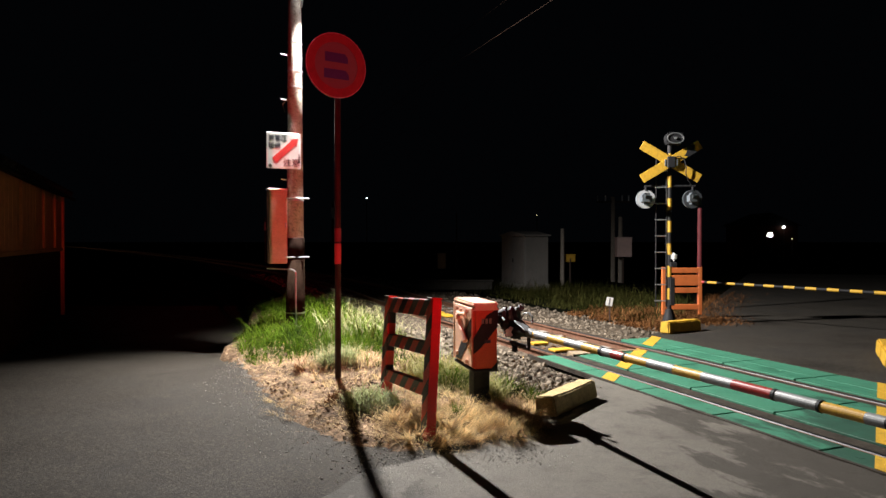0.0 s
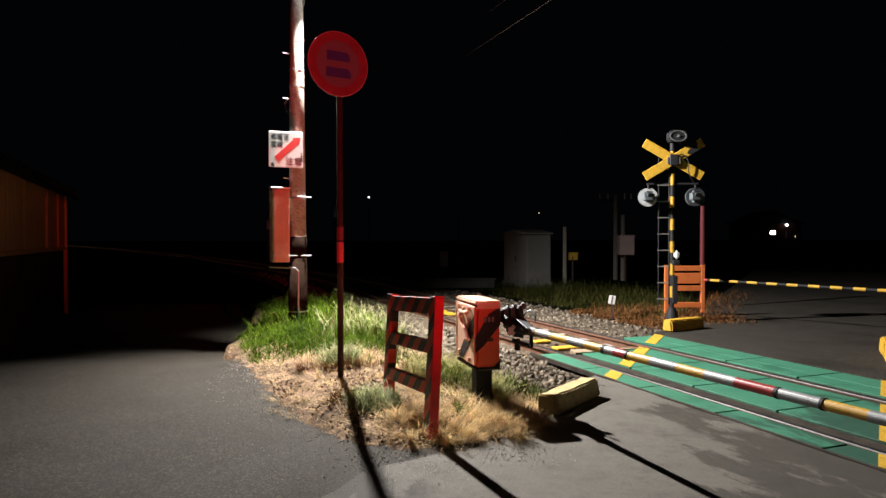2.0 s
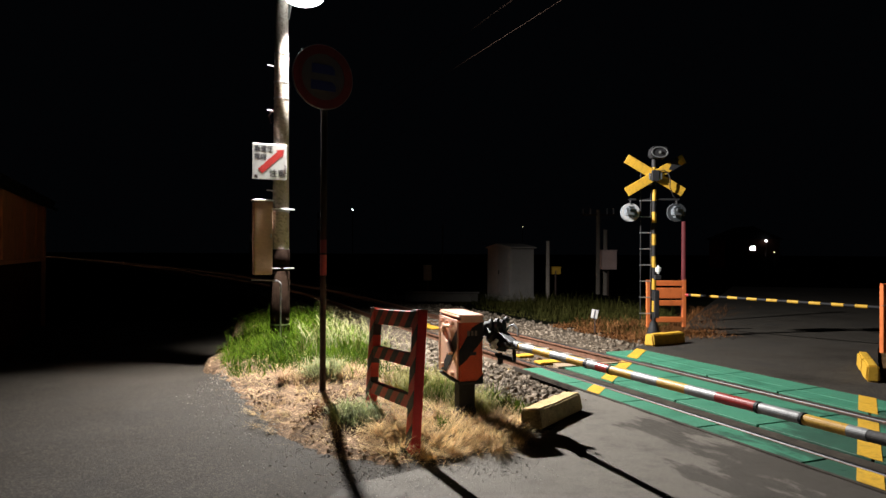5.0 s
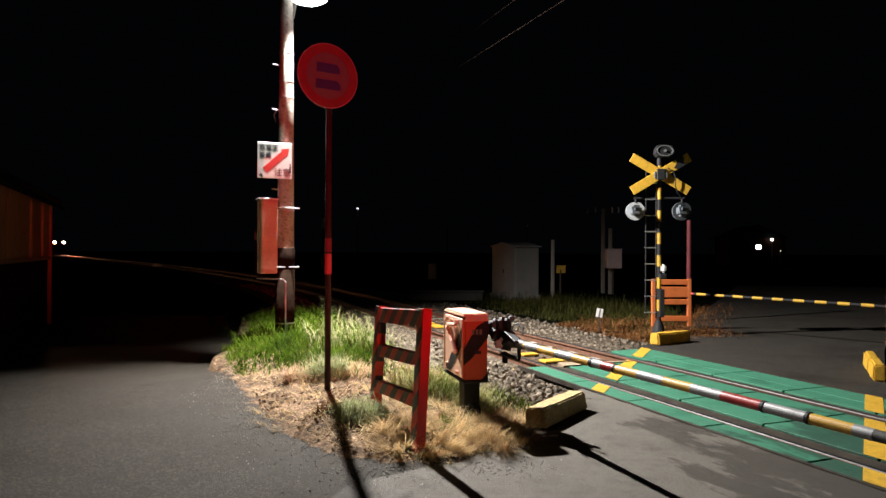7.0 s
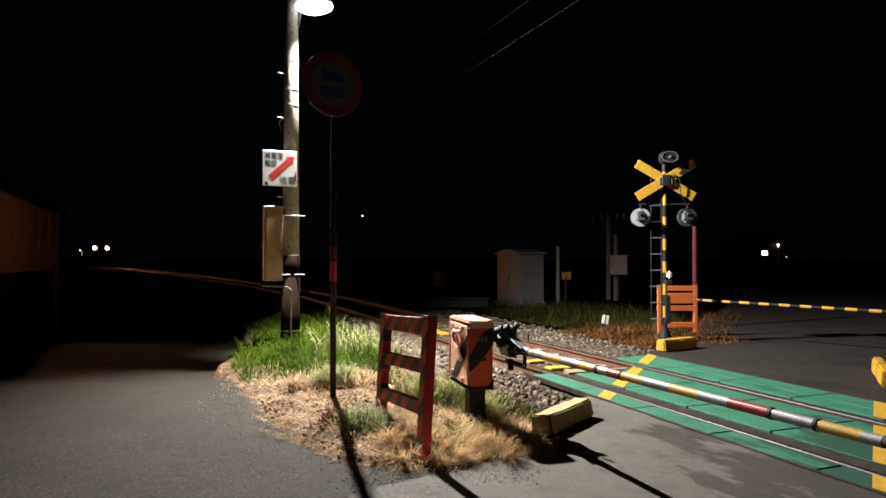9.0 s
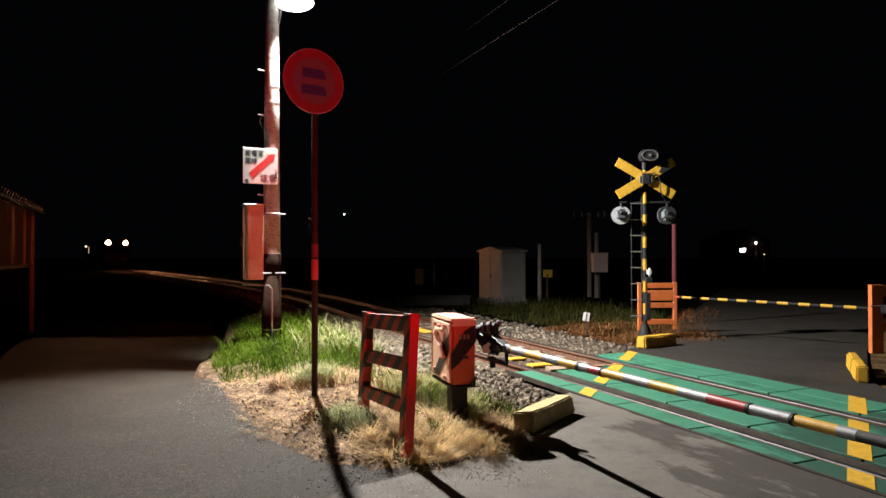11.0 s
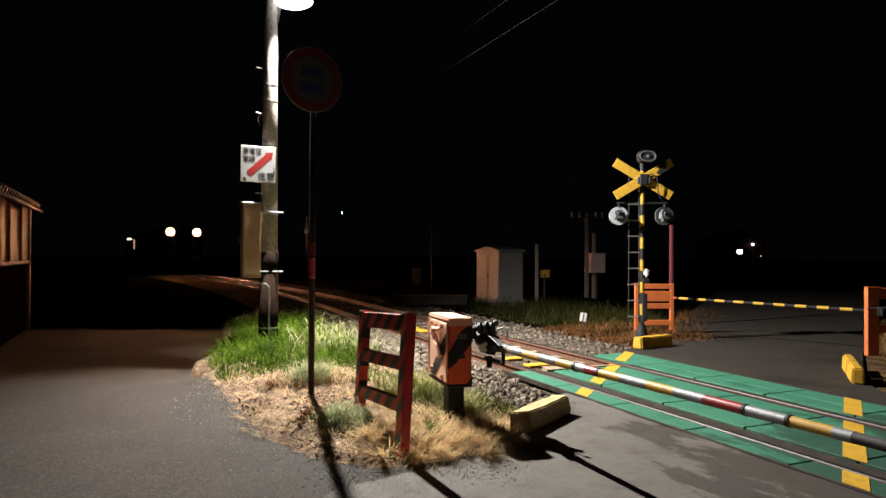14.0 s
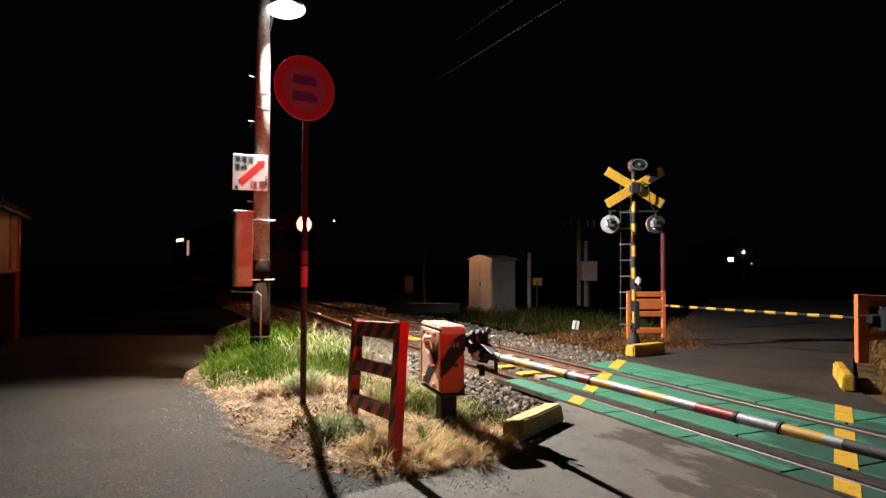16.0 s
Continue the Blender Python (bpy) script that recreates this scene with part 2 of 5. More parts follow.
def verge_height(x, y):
    d = inside_distance(x, y, VERGE)
    if d < 0:
        return -0.03 if d > -0.15 else -0.45
    side = max(0.0, min(1.0, (0.3 - x) / 1.2))
    return (1 - math.exp(-d / 0.45)) * (0.03 + 0.15 * side) + 0.025 * noise.noise((x * 3, y * 3, 0)) * min(1, d * 4)


ground = part("ground", slab([(-400, -60), (400, -60), (400, 700), (-400, 700), (-400, 17), (-4.0, 17), (-2.9, 10.5), (-2.6, 7.2), (-400, 7.2)], -0.19, 0.5), FIELD)
tagged(ground, "dark overgrown soil beside the railway", "ground", kind="structure")

road = part("road", slab([(-30, -12), (6.6, -12), (6.0, -3.9)] + [tuple(on_track(s, -1.075)[:2]) for s in (6.0, 3.0, 1.95)] + [(1.32, 6.45), (0.8, 6.1), (0.3, 6.7), (-0.5, 8.5), (-1.0, 10.6), (-2.3, 10.6), (-2.3, 7.0), (-30, 7.0)], 0.0, 0.15), ASPHALT)
tagged(road, "worn grey asphalt road with patches and loose grit", "road", kind="structure")


def ease(t):
    t = max(0.0, min(1.0, t))
    return t * t * (3 - 2 * t)


# the lane runs downhill beside the railway
bm = bmesh.new()
lane = {}
for i in range(36):
    for j in range(27):
        x, y = (-2.3 - 0.16 * i if i < 20 else -5.34 - (i - 19) ** 2 * 0.1), 7.0 + 0.4 * j
        lane[i, j] = bm.verts.new((x, y, -0.30 * ease((y - 7.0) / 3.8) * ease((-2.3 - x) / 0.8)))
for i in range(35):
    for j in range(26):
        bm.faces.new((lane[i, j], lane[i, j + 1], lane[i + 1, j + 1], lane[i + 1, j]))
lower_lane = part("road", bm, ASPHALT, smooth=True)
tagged(lower_lane, "dark asphalt lane dropping away beside the railway", "road", kind="structure")
# lighter, stained asphalt patch before the rails
outline = [(0.62, 5.0), (1.0, 5.5), (1.36, 6.2), (1.45, 7.0)] + [tuple(on_track(s, -1.11)[:2]) for s in (1.2, 3.0, 5.0, 7.0)] + [(3.2, 0.5), (-1.0, 0.5), (-1.05, 2.6), (-0.85, 3.5), (-0.5, 4.25), (0.2, 4.7)]
rough_line = []
for (ax, ay), (bx, by) in zip(outline, outline[1:] + outline[:1]):
    for k in range(8):
        x, y = ax + (bx - ax) * k / 8, ay + (by - ay) * k / 8
        rough_line.append((x + 0.05 * noise.noise((x * 4, y * 4, 1)), y + 0.05 * noise.noise((x * 4, y * 4, 9))))
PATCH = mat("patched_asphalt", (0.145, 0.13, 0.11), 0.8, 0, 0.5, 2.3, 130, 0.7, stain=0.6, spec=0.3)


def stain_and_dim(m, tone, reach, drift, weight=1.0, most=0.88, axis=None, soft=0.5):
    """Dark oily blotches along the rails, streaked; drift darkens the colour like lamp falloff."""
    nt = m.node_tree
    p = nt.nodes["Principled BSDF"]
    old = p.inputs["Base Color"].links[0].from_socket
    tc = nt.nodes.new("ShaderNodeTexCoord")

    def dot(axis):
        d = nt.nodes.new("ShaderNodeVectorMath")
        d.operation = "DOT_PRODUCT"
        d.inputs[1].default_value = axis
        nt.links.new(tc.outputs["Object"], d.inputs[0])
        return d.outputs["Value"]

    def calc(op, a, b):
        n = nt.nodes.new("ShaderNodeMath")
        n.operation = op
        for i, v in ((0, a), (1, b)):
            if isinstance(v, (int, float)):
                n.inputs[i].default_value = v
            else:
                nt.links.new(v, n.inputs[i])
        return n.outputs[0]

    along_, across = dot((U.x, U.y, 0)), dot(axis or (V.x, V.y, 0))
    flat = nt.nodes.new("ShaderNodeCombineXYZ")
    nt.links.new(calc("MULTIPLY", along_, 0.55), flat.inputs[0])
    nt.links.new(calc("MULTIPLY", across, 1.3), flat.inputs[1])
    n = nt.nodes.new("ShaderNodeTexNoise")
    n.inputs["Scale"].default_value, n.inputs["Detail"].default_value, n.inputs["Roughness"].default_value = 1.7, 10, 0.7
    nt.links.new(flat.outputs[0], n.inputs["Vector"])
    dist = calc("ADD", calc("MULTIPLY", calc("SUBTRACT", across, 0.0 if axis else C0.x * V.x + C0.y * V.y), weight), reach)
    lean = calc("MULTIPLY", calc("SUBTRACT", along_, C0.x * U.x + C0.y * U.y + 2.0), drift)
    darkening = calc("ADD", calc("ADD", dist, lean), calc("MULTIPLY", calc("SUBTRACT", n.outputs["Fac"], 0.5), 5.5))
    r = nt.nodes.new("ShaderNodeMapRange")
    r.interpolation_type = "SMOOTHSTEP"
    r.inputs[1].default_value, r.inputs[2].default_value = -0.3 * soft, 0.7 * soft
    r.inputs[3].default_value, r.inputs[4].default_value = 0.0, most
    nt.links.new(darkening, r.inputs[0])
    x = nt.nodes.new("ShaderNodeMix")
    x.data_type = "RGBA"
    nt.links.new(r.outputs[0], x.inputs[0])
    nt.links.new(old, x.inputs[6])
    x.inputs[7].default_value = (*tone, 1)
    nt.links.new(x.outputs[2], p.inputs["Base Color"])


# Blends the patch's left side into the road's darker tone.
stain_and_dim(PATCH, (0.047, 0.041, 0.033), -0.3, 0.0, -1.0, 1.0, (1, 0, 0), 0.5)
# Oily stains; the drift also paints lamp falloff towards the near right.
stain_and_dim(PATCH, (0.03, 0.025, 0.019), 0.75, 0.6, most=0.8, soft=0.4)
# Lamp falloff painted into the deck colour, darker towards the near right.
stain_and_dim(GREEN, (0.012, 0.034, 0.024), -1.0, 0.85, -0.15, 0.75)
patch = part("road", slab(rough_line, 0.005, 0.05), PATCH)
tagged(patch, "paler stained asphalt patch before the rails", "road", kind="structure")
far_road = part("road", slab([tuple(on_track(-1.2, 1.53)[:2]), tuple(on_track(3.42, 1.53)[:2]), (5.32, 7.5), (5.8, 8.35), (7.0, 10.1), (11.5, 16.0), (20, 28.5), (14, 30), (7.5, 17.8), (4.3, 11.6)], 0.0, 0.15), mat("dark_asphalt", (0.04, 0.035, 0.029), 0.9, 0, 0.55, 0.7, 90, 1.0, stain=0.9, spec=0.15, chips=70))
stain_and_dim(MATS["dark_asphalt"], (0.016, 0.013, 0.01), 0.3, 0.0, -0.5, 0.85)
bank = part("ground", slab([tuple(on_track(3.44, 1.545)[:2]), tuple(on_track(9.0, 1.545)[:2]), (15.0, 3.0), (15.0, 16.0), (11.55, 15.95), (7.03, 10.06), (5.83, 8.3), (5.35, 7.46)], -0.015, 0.15), mat("brown_soil", (0.06, 0.036, 0.02), 0.95, 0, 0.6, 3, 40, 1.0, second=(0.11, 0.07, 0.035), spec=0.0))
tagged(bank, "brown weedy earth bank beside the far lane", "bank", kind="structure")
tagged(far_road, "dark asphalt lane on the far side of the tracks", "road", kind="structure")

# verge between the lane and the track
bm = bmesh.new()
grid = {}
STEP = 0.14
for i in range(int(7.4 / STEP)):
    for j in range(int(15 / STEP)):
        x, y = -5.8 + i * STEP, 4.4 + j * STEP
        grid[i, j] = bm.verts.new((x, y, verge_height(x, y)))
for (i, j) in list(grid):
    if all(k in grid for k in ((i + 1, j), (i + 1, j + 1), (i, j + 1))):
        bm.faces.new((grid[i, j], grid[i + 1, j], grid[i + 1, j + 1], grid[i, j + 1]))
verge = part("ground", bm, SOIL, smooth=True)
tagged(verge, "dry earth verge with straw between road and track", "verge", kind="structure")

# ballast bed, sleepers, rails
bed = part("ground", sweep([(-2.7, -0.12), (-2.2, -0.05), (-1.7, -0.055), (-1.1, -0.11), (1.7, -0.12), (2.9, -0.18)], TRACK[13:], closed=False), BALLAST)
tagged(bed, "grey crushed-stone track bed", "track bed", kind="structure")
G = 0.7175
for side in (-G, G):
    r = thing("rail", "rusty steel rail with a polished running surface", "rail", group="rails of the track")
    part("web", sweep([(side - 0.065, -0.15), (side + 0.065, -0.15), (side + 0.065, -0.135), (side + 0.012, -0.115), (side + 0.012, -0.04), (side + 0.034, -0.03), (side + 0.034, -0.004), (side - 0.034, -0.004), (side - 0.034, -0.03), (side - 0.012, -0.04), (side - 0.012, -0.115), (side - 0.065, -0.135)], TRACK), RAIL, r)
    part("running_surface", sweep([(side - 0.026, -0.004), (side - 0.02, 0.004), (side + 0.02, 0.004), (side + 0.026, -0.004)], TRACK), RAILTOP, r, "shiny worn rail head")

# ---- crossing deck ----
deck = thing("crossing_deck", "green rubber level crossing panels with yellow edge lines between rusty rails", "crossing deck", kind="structure")


def quad(a, b, c, d, top, thick):
    return slab([tuple(p[:2]) for p in (a, b, c, d)], top, thick)


def panel(s0, s1, v0, v1):
    bm = bmesh.new()
    mid = on_track((s0 + s1) / 2, (v0 + v1) / 2, -0.02)
    m = Matrix(((U.x, V.x, 0, mid.x), (U.y, V.y, 0, mid.y), (0, 0, 1, mid.z), (0, 0, 0, 1)))
    box((abs(s1 - s0) - 0.018, abs(v1 - v0), 0.06), (0, 0, 0), 0.006, bm=bm)
    for k in (-0.3, 0.3):
        tube((k * abs(s1 - s0), 0, 0.029), (k * abs(s1 - s0), 0, 0.0315), 0.03, n=10, bm=bm)
    bm.transform(m)
    return part("panel", bm, GREEN, deck)


for k in range(8):
    panel(-0.13 + k * 1.02, -0.13 + (k + 1) * 1.02, -1.06, -0.80)
    panel(0.0 + k * 1.02, 0.0 + (k + 1) * 1.02, -0.505, -0.005)
    panel(0.0 + k * 1.02, 0.0 + (k + 1) * 1.02, 0.005, 0.535)
    panel(-0.95 + k * 1.02, -0.95 + (k + 1) * 1.02, 0.84, 1.13)
    panel(-0.95 + k * 1.02, -0.95 + (k + 1) * 1.02, 1.14, 1.50)
for v0, v1 in ((-0.797, -0.755), (-0.68, -0.51), (0.54, 0.68), (0.755, 0.835)):
    part("flange_strip", quad(on_track(-0.1, v0), on_track(8, v0), on_track(8, v1), on_track(-0.1, v1), -0.008, 0.05), BLACKRUB, deck, "black rubber flangeway strip")
part("edge_strip", quad(on_track(-0.3, -1.10), on_track(8, -1.10), on_track(8, -1.068), on_track(-0.3, -1.068), 0.012, 0.05), BLACKRUB, deck)
part("edge_strip", quad(on_track(-1.0, 1.505), on_track(8, 1.505), on_track(8, 1.54), on_track(-1.0, 1.54), 0.012, 0.05), BLACKRUB, deck)


def yellow_line(near_s, far_s, w):
    """Yellow bars across the panels, on a slant."""
    for v0, v1 in ((-1.06, -0.80), (-0.505, -0.005), (0.005, 0.535), (0.84, 1.13), (1.14, 1.50)):
        f = lambda v: near_s + (far_s - near_s) * (v + 1.1) / 2.5
        part("yellow_bar", quad(on_track(f(v0), v0), on_track(f(v0) + w, v0), on_track(f(v1) + w, v1), on_track(f(v1), v1), 0.0145, 0.003), YELLOW, deck, "worn yellow edge line")


yellow_line(1.34, -0.96, 0.22)
yellow_line(4.38, 2.62, 0.19)
part("ramp_plate", slab([tuple(on_track(-0.28, -0.5)[:2]), tuple(on_track(-0.02, -0.58)[:2]), tuple(on_track(-0.02, 0.55)[:2])], 0.02, 0.1), mat("tan_steel", (0.3, 0.22, 0.14), 0.8, 0, 0.3, 6, 60, 0.3, stain=0.5), deck, "tan deflector wedge")

# sleepers with yellow marks beyond the deck
def along(dist):
    """Point and heading on the track, dist metres past the crossing."""
    left, p = dist, TRACK[0]
    start = min(range(len(TRACK)), key=lambda i: (TRACK[i] - C0).length)
    for a, b in zip(TRACK[start:], TRACK[start + 1:]):
        if (b - a).length >= left:
            return a + (b - a).normalized() * left, (b - a).normalized()
        left -= (b - a).length
    return TRACK[-1], (TRACK[-1] - TRACK[-2]).normalized()


sleeper = None
for k in range(40):
    p, d = along(0.45 + 0.62 * k)
    m = Matrix.Translation((p.x, p.y, -0.185)) @ pose(0, 0, 0, 0, 0, math.degrees(math.atan2(d.y, d.x)))
    if sleeper is None:
        sleeper = part("sleeper", box((0.22, 2.3, 0.14), (0, 0, 0), 0.015), CONCRETE)
        tagged(sleeper, "weathered concrete sleeper sunk in ballast", "sleeper", "sleepers of the track")
        sleeper.matrix_world = m
    else:
        copy_thing(sleeper, m)
for s, v, a, b in ((-0.57, -1.19, 0.16, 0.34), (-0.95, -0.12, 0.2, 0.46), (-1.6, -0.2, 0.18, 0.26), (-5.64, -0.15, 0.5, 0.22), (-6.3, -0.1, 0.4, 0.2)):
    y = part("yellow_marker_plate", box((a, b, 0.03), (0, 0, 0), 0.006), YELLOW)
    y.matrix_world = Matrix.Translation(on_track(s, v, -0.085)) @ pose(0, 0, 0, 0, 0, math.degrees(math.atan2(U.y, U.x)))
    tagged(y, "yellow painted plate lying between the rails", "marker plate", "yellow plates by the track")


# ---- loose stone, grass ----
def scatter_stones(name, count, where, sizes, material, label, seed):
    rnd = random.Random(seed)
    base = bmesh.new()
    bmesh.ops.create_icosphere(base, subdivisions=1, radius=1.0)
    bv = np.array([v.co[:] for v in base.verts])
    bf = np.array([[v.index for v in f.verts] for f in base.faces])
    base.free()
    vs, fs = [], []
    for k in range(count):
        x, y, z = where(rnd)
        s = rnd.uniform(*sizes)
        jitter = 1 + 0.35 * np.array([[rnd.uniform(-1, 1)] for _ in range(len(bv))])
        rot = np.array(Euler((rnd.uniform(0, 6), rnd.uniform(0, 6), rnd.uniform(0, 6))).to_matrix())
        pts = (bv * jitter * np.array([1, rnd.uniform(0.6, 1), rnd.uniform(0.5, 0.8)])) @ rot.T * s + np.array([x, y, z + s * 0.25])
        fs.append(bf + len(vs) * len(bv))
        vs.append(pts)
    me = bpy.data.meshes.new(name)
    me.from_pydata(np.concatenate(vs).tolist(), [], np.concatenate(fs).tolist())
    me.materials.append(material)
    return tagged(new(name, me), label, "stones", kind="stuff")


def bed_spot(rnd, lo, hi, a, b):
    p, d = along(rnd.uniform(0, 1) ** 1.6 * (hi - lo) + lo)
    n = Vector((d.y, -d.x))
    v = rnd.uniform(a, b)
    z = -0.065 if v < -1.5 else -0.135 if v < 1.7 else -0.15
    return p.x + n.x * v, p.y + n.y * v, z


def near_heap(rnd):
    while True:
        s, v = rnd.uniform(-3.0, 1.75), rnd.uniform(-2.15, -1.08)
        if s > 0.2 and v > -1.16:
            continue
        p = on_track(s, v)
        if inside_distance(p.x, p.y, VERGE) > -1.4 and p.y > 6.05:
            return p.x, p.y, max(-0.10 if v > -1.25 else -0.06, verge_height(p.x, p.y)) + rnd.uniform(-0.02, 0.03)


def vary_pieces(m, lo, hi):
    """Each loose piece of a heap or sward has its own tone."""
    nt = m.node_tree
    p = nt.nodes["Principled BSDF"]
    old = p.inputs["Base Color"].links[0].from_socket
    g = nt.nodes.new("ShaderNodeNewGeometry")
    r = nt.nodes.new("ShaderNodeMapRange")
    r.inputs[3].default_value, r.inputs[4].default_value = lo, hi
    nt.links.new(g.outputs["Random Per Island"], r.inputs[0])
    x = nt.nodes.new("ShaderNodeMix")
    x.data_type, x.blend_type = "RGBA", "MULTIPLY"
    x.inputs[0].default_value = 1
    nt.links.new(old, x.inputs[6])
    nt.links.new(r.outputs[0], x.inputs[7])
    nt.links.new(x.outputs[2], p.inputs["Base Color"])


vary_pieces(STONE, 0.45, 1.5)
vary_pieces(STRAW, 0.6, 1.35)
vary_pieces(GRASS, 0.4, 1.6)
vary_pieces(DULL, 0.4, 1.5)


def thin_leaf(m, share):
    """Lets part of the light through blades and stalks."""
    nt = m.node_tree
    p, out = nt.nodes["Principled BSDF"], nt.nodes["Material Output"]
    tr, mx = nt.nodes.new("ShaderNodeBsdfTranslucent"), nt.nodes.new("ShaderNodeMixShader")
    nt.links.new(p.inputs["Base Color"].links[0].from_socket, tr.inputs["Color"])
    mx.inputs[0].default_value = share
    nt.links.new(p.outputs[0], mx.inputs[1])
    nt.links.new(tr.outputs[0], mx.inputs[2])
    nt.links.new(mx.outputs[0], out.inputs[0])


thin_leaf(STRAW, 0.4)
thin_leaf(GRASS, 0.4)
RUSTSTONE = mat("rust_stone", (0.13, 0.075, 0.045), 0.9, 0, 0.5, 3, 40, 0.4, spec=0.05)
scatter_stones("ballast_stones", 2600, lambda r: bed_spot(r, 0.0, 24, 0.8, 2.8), (0.022, 0.05), STONE, "loose grey ballast stones on the far shoulder", 3)
scatter_stones("ballast_stones", 1800, lambda r: bed_spot(r, 0.0, 24, -2.3, -0.8), (0.022, 0.05), STONE, "loose grey ballast stones on the near shoulder", 6)
scatter_stones("ballast_stones", 1900, lambda r: bed_spot(r, 0.1, 24, -0.64, 0.64), (0.022, 0.045), RUSTSTONE, "rust-stained ballast stones between the rails", 7)
scatter_stones("ballast_stones", 3200, near_heap, (0.02, 0.05), STONE, "grey ballast stones spilling toward the road", 4)


def grit_spot(rnd):
    while True:
        x, y = rnd.uniform(-2.6, 1.0), rnd.uniform(3.0, 8.5)
        d = inside_distance(x, y, VERGE)
        if -0.6 * rnd.random() ** 2 < d < 0.12 * rnd.random():
            return x, y, max(0.0, verge_height(x, y)) if d > 0 else 0.0


scatter_stones("road_grit", 1900, grit_spot, (0.003, 0.008), mat("grit", (0.42, 0.4, 0.37), 0.9, 0, 0.5, 5, 30, 0.0), "fine grit along the broken asphalt edge", 5)


def blades(name, count, where, height, width, bend, material, label, category, seed, leans=(0.0, 0.3)):
    """Curved tapering blades of grass, three segments each."""
    rnd = random.Random(seed)
    vs, fs = [], []
    for k in range(count):
        x, y, z, scale, *heading = where(rnd)
        h, w = rnd.uniform(*height) * scale, rnd.uniform(*width)
        a, b = heading[0] if heading else rnd.uniform(0, 2 * math.pi), rnd.uniform(*bend)
        dx, dy = math.cos(a), math.sin(a)
        n = len(vs)
        px, pz, lean = 0.0, 0.0, rnd.uniform(*leans)
        for i, taper in enumerate((1.0, 0.85, 0.55, 0.0)):
            cx, cy, cz = x + dx * px, y + dy * px, z + pz
            if taper:
                vs += [(cx - dy * w * taper, cy + dx * w * taper, cz), (cx + dy * w * taper, cy - dx * w * taper, cz)]
            else:
                vs.append((cx, cy, cz))
            px += math.sin(lean) * h / 3
            pz += math.cos(lean) * h / 3
            lean += b
        fs += [(n, n + 1, n + 3, n + 2), (n + 2, n + 3, n + 5, n + 4), (n + 4, n + 5, n + 6)]
    me = bpy.data.meshes.new(name)
    me.from_pydata(vs, [], fs)
    me.materials.append(material)
    return tagged(new(name, me), label, category, kind="stuff")


def in_verge(rnd, x0, x1, y0, y1, edge=0.05, dens=None):
    while True:
        x, y = rnd.uniform(x0, x1), rnd.uniform(y0, y1)
        if inside_distance(x, y, VERGE) > edge and (dens is None or rnd.random() < dens(x, y)):
            return x, y, verge_height(x, y) - 0.01


def green_zone(x, y):
    t = (y - 7.1 + 0.5 * min(0.0, x + 1.6) - 0.5 * noise.noise((x * 1.5, y * 1.5, 3))) / 1.3
    right = (-0.35 - 0.12 * (y - 8) - x + 0.25 * noise.noise((x * 2, y * 2, 5))) / 0.4
    left = 0.55 if x < -2.4 else 1.0
    clump = 0.25 + 0.75 * max(0.0, min(1.0, 0.6 + 1.6 * noise.noise((x * 2.6, y * 2.6, 8))))
    return clump * left * max(0.0, min(1.0, t)) * max(0.04, min(1.0, right))


blades("green_grass", 19000, lambda r: (*in_verge(r, -5.4, 1.2, 6.9, 14.5, 0.05, green_zone), 0.5 + 0.8 * r.random() ** 2), (0.10, 0.40), (0.003, 0.008), (0.2, 0.9), GRASS, "bright green grass at the foot of the pole", "grass", 11, (0.2, 1.1))
blades("tall_grass", 360, lambda r: (*in_verge(r, -1.7, -0.2, 8.4, 12.0, 0.15), 1.0), (0.45, 0.9), (0.0025, 0.005), (0.45, 0.95), mat("seed_grass", (0.2, 0.185, 0.07), 0.75, 0, 0.4, 2, 10, 0.0), "tall seeding grass stalks leaning over", "grass", 12, (0.2, 0.9))
blades("dry_grass", 5200, lambda r: (*in_verge(r, -2.6, 1.3, 4.5, 8.6, 0.03, lambda x, y: 0.06 + 0.94 * max(0, min(1, 0.3 + x + 0.9 * noise.noise((x * 2, y * 2, 7))))), 1.0), (0.07, 0.24), (0.0018, 0.004), (0.1, 0.5), STRAW, "pale dry straw lying over the verge", "grass", 13, (0.7, 1.5))


scatter_stones("soil_clods", 1800, lambda r: in_verge(r, -2.4, 0.0, 4.6, 7.4, 0.06, lambda x, y: max(0.0, min(1.0, 0.5 + 1.5 * noise.noise((x * 2, y * 2, 4))))), (0.005, 0.023), SOIL, "small brown clods of dry earth", 16)
blades("dry_stalks", 1000, lambda r: (*in_verge(r, -2.3, 1.0, 4.6, 8.0, 0.05), 1.0), (0.25, 0.55), (0.0012, 0.0025), (0.0, 0.12), STRAW, "long dry stalks strewn over the verge", "grass", 14, (1.25, 1.53))


def tuft(cx, cy, r, count, h, material, label, seed, leans=(0.1, 0.9), bends=(0.25, 0.7), wide=(0.003, 0.006)):
    def spot(rnd):
        a, d = rnd.uniform(0, 6.283), r * math.sqrt(rnd.random())
        x, y = cx + d * math.cos(a), cy + d * math.sin(a)
        return x, y, verge_height(x, y) - 0.01 + 0.06 * (1 - d / r), 1.0
    return blades("grass_tuft", count, spot, h, wide, bends, material, label, "grass", seed, leans)


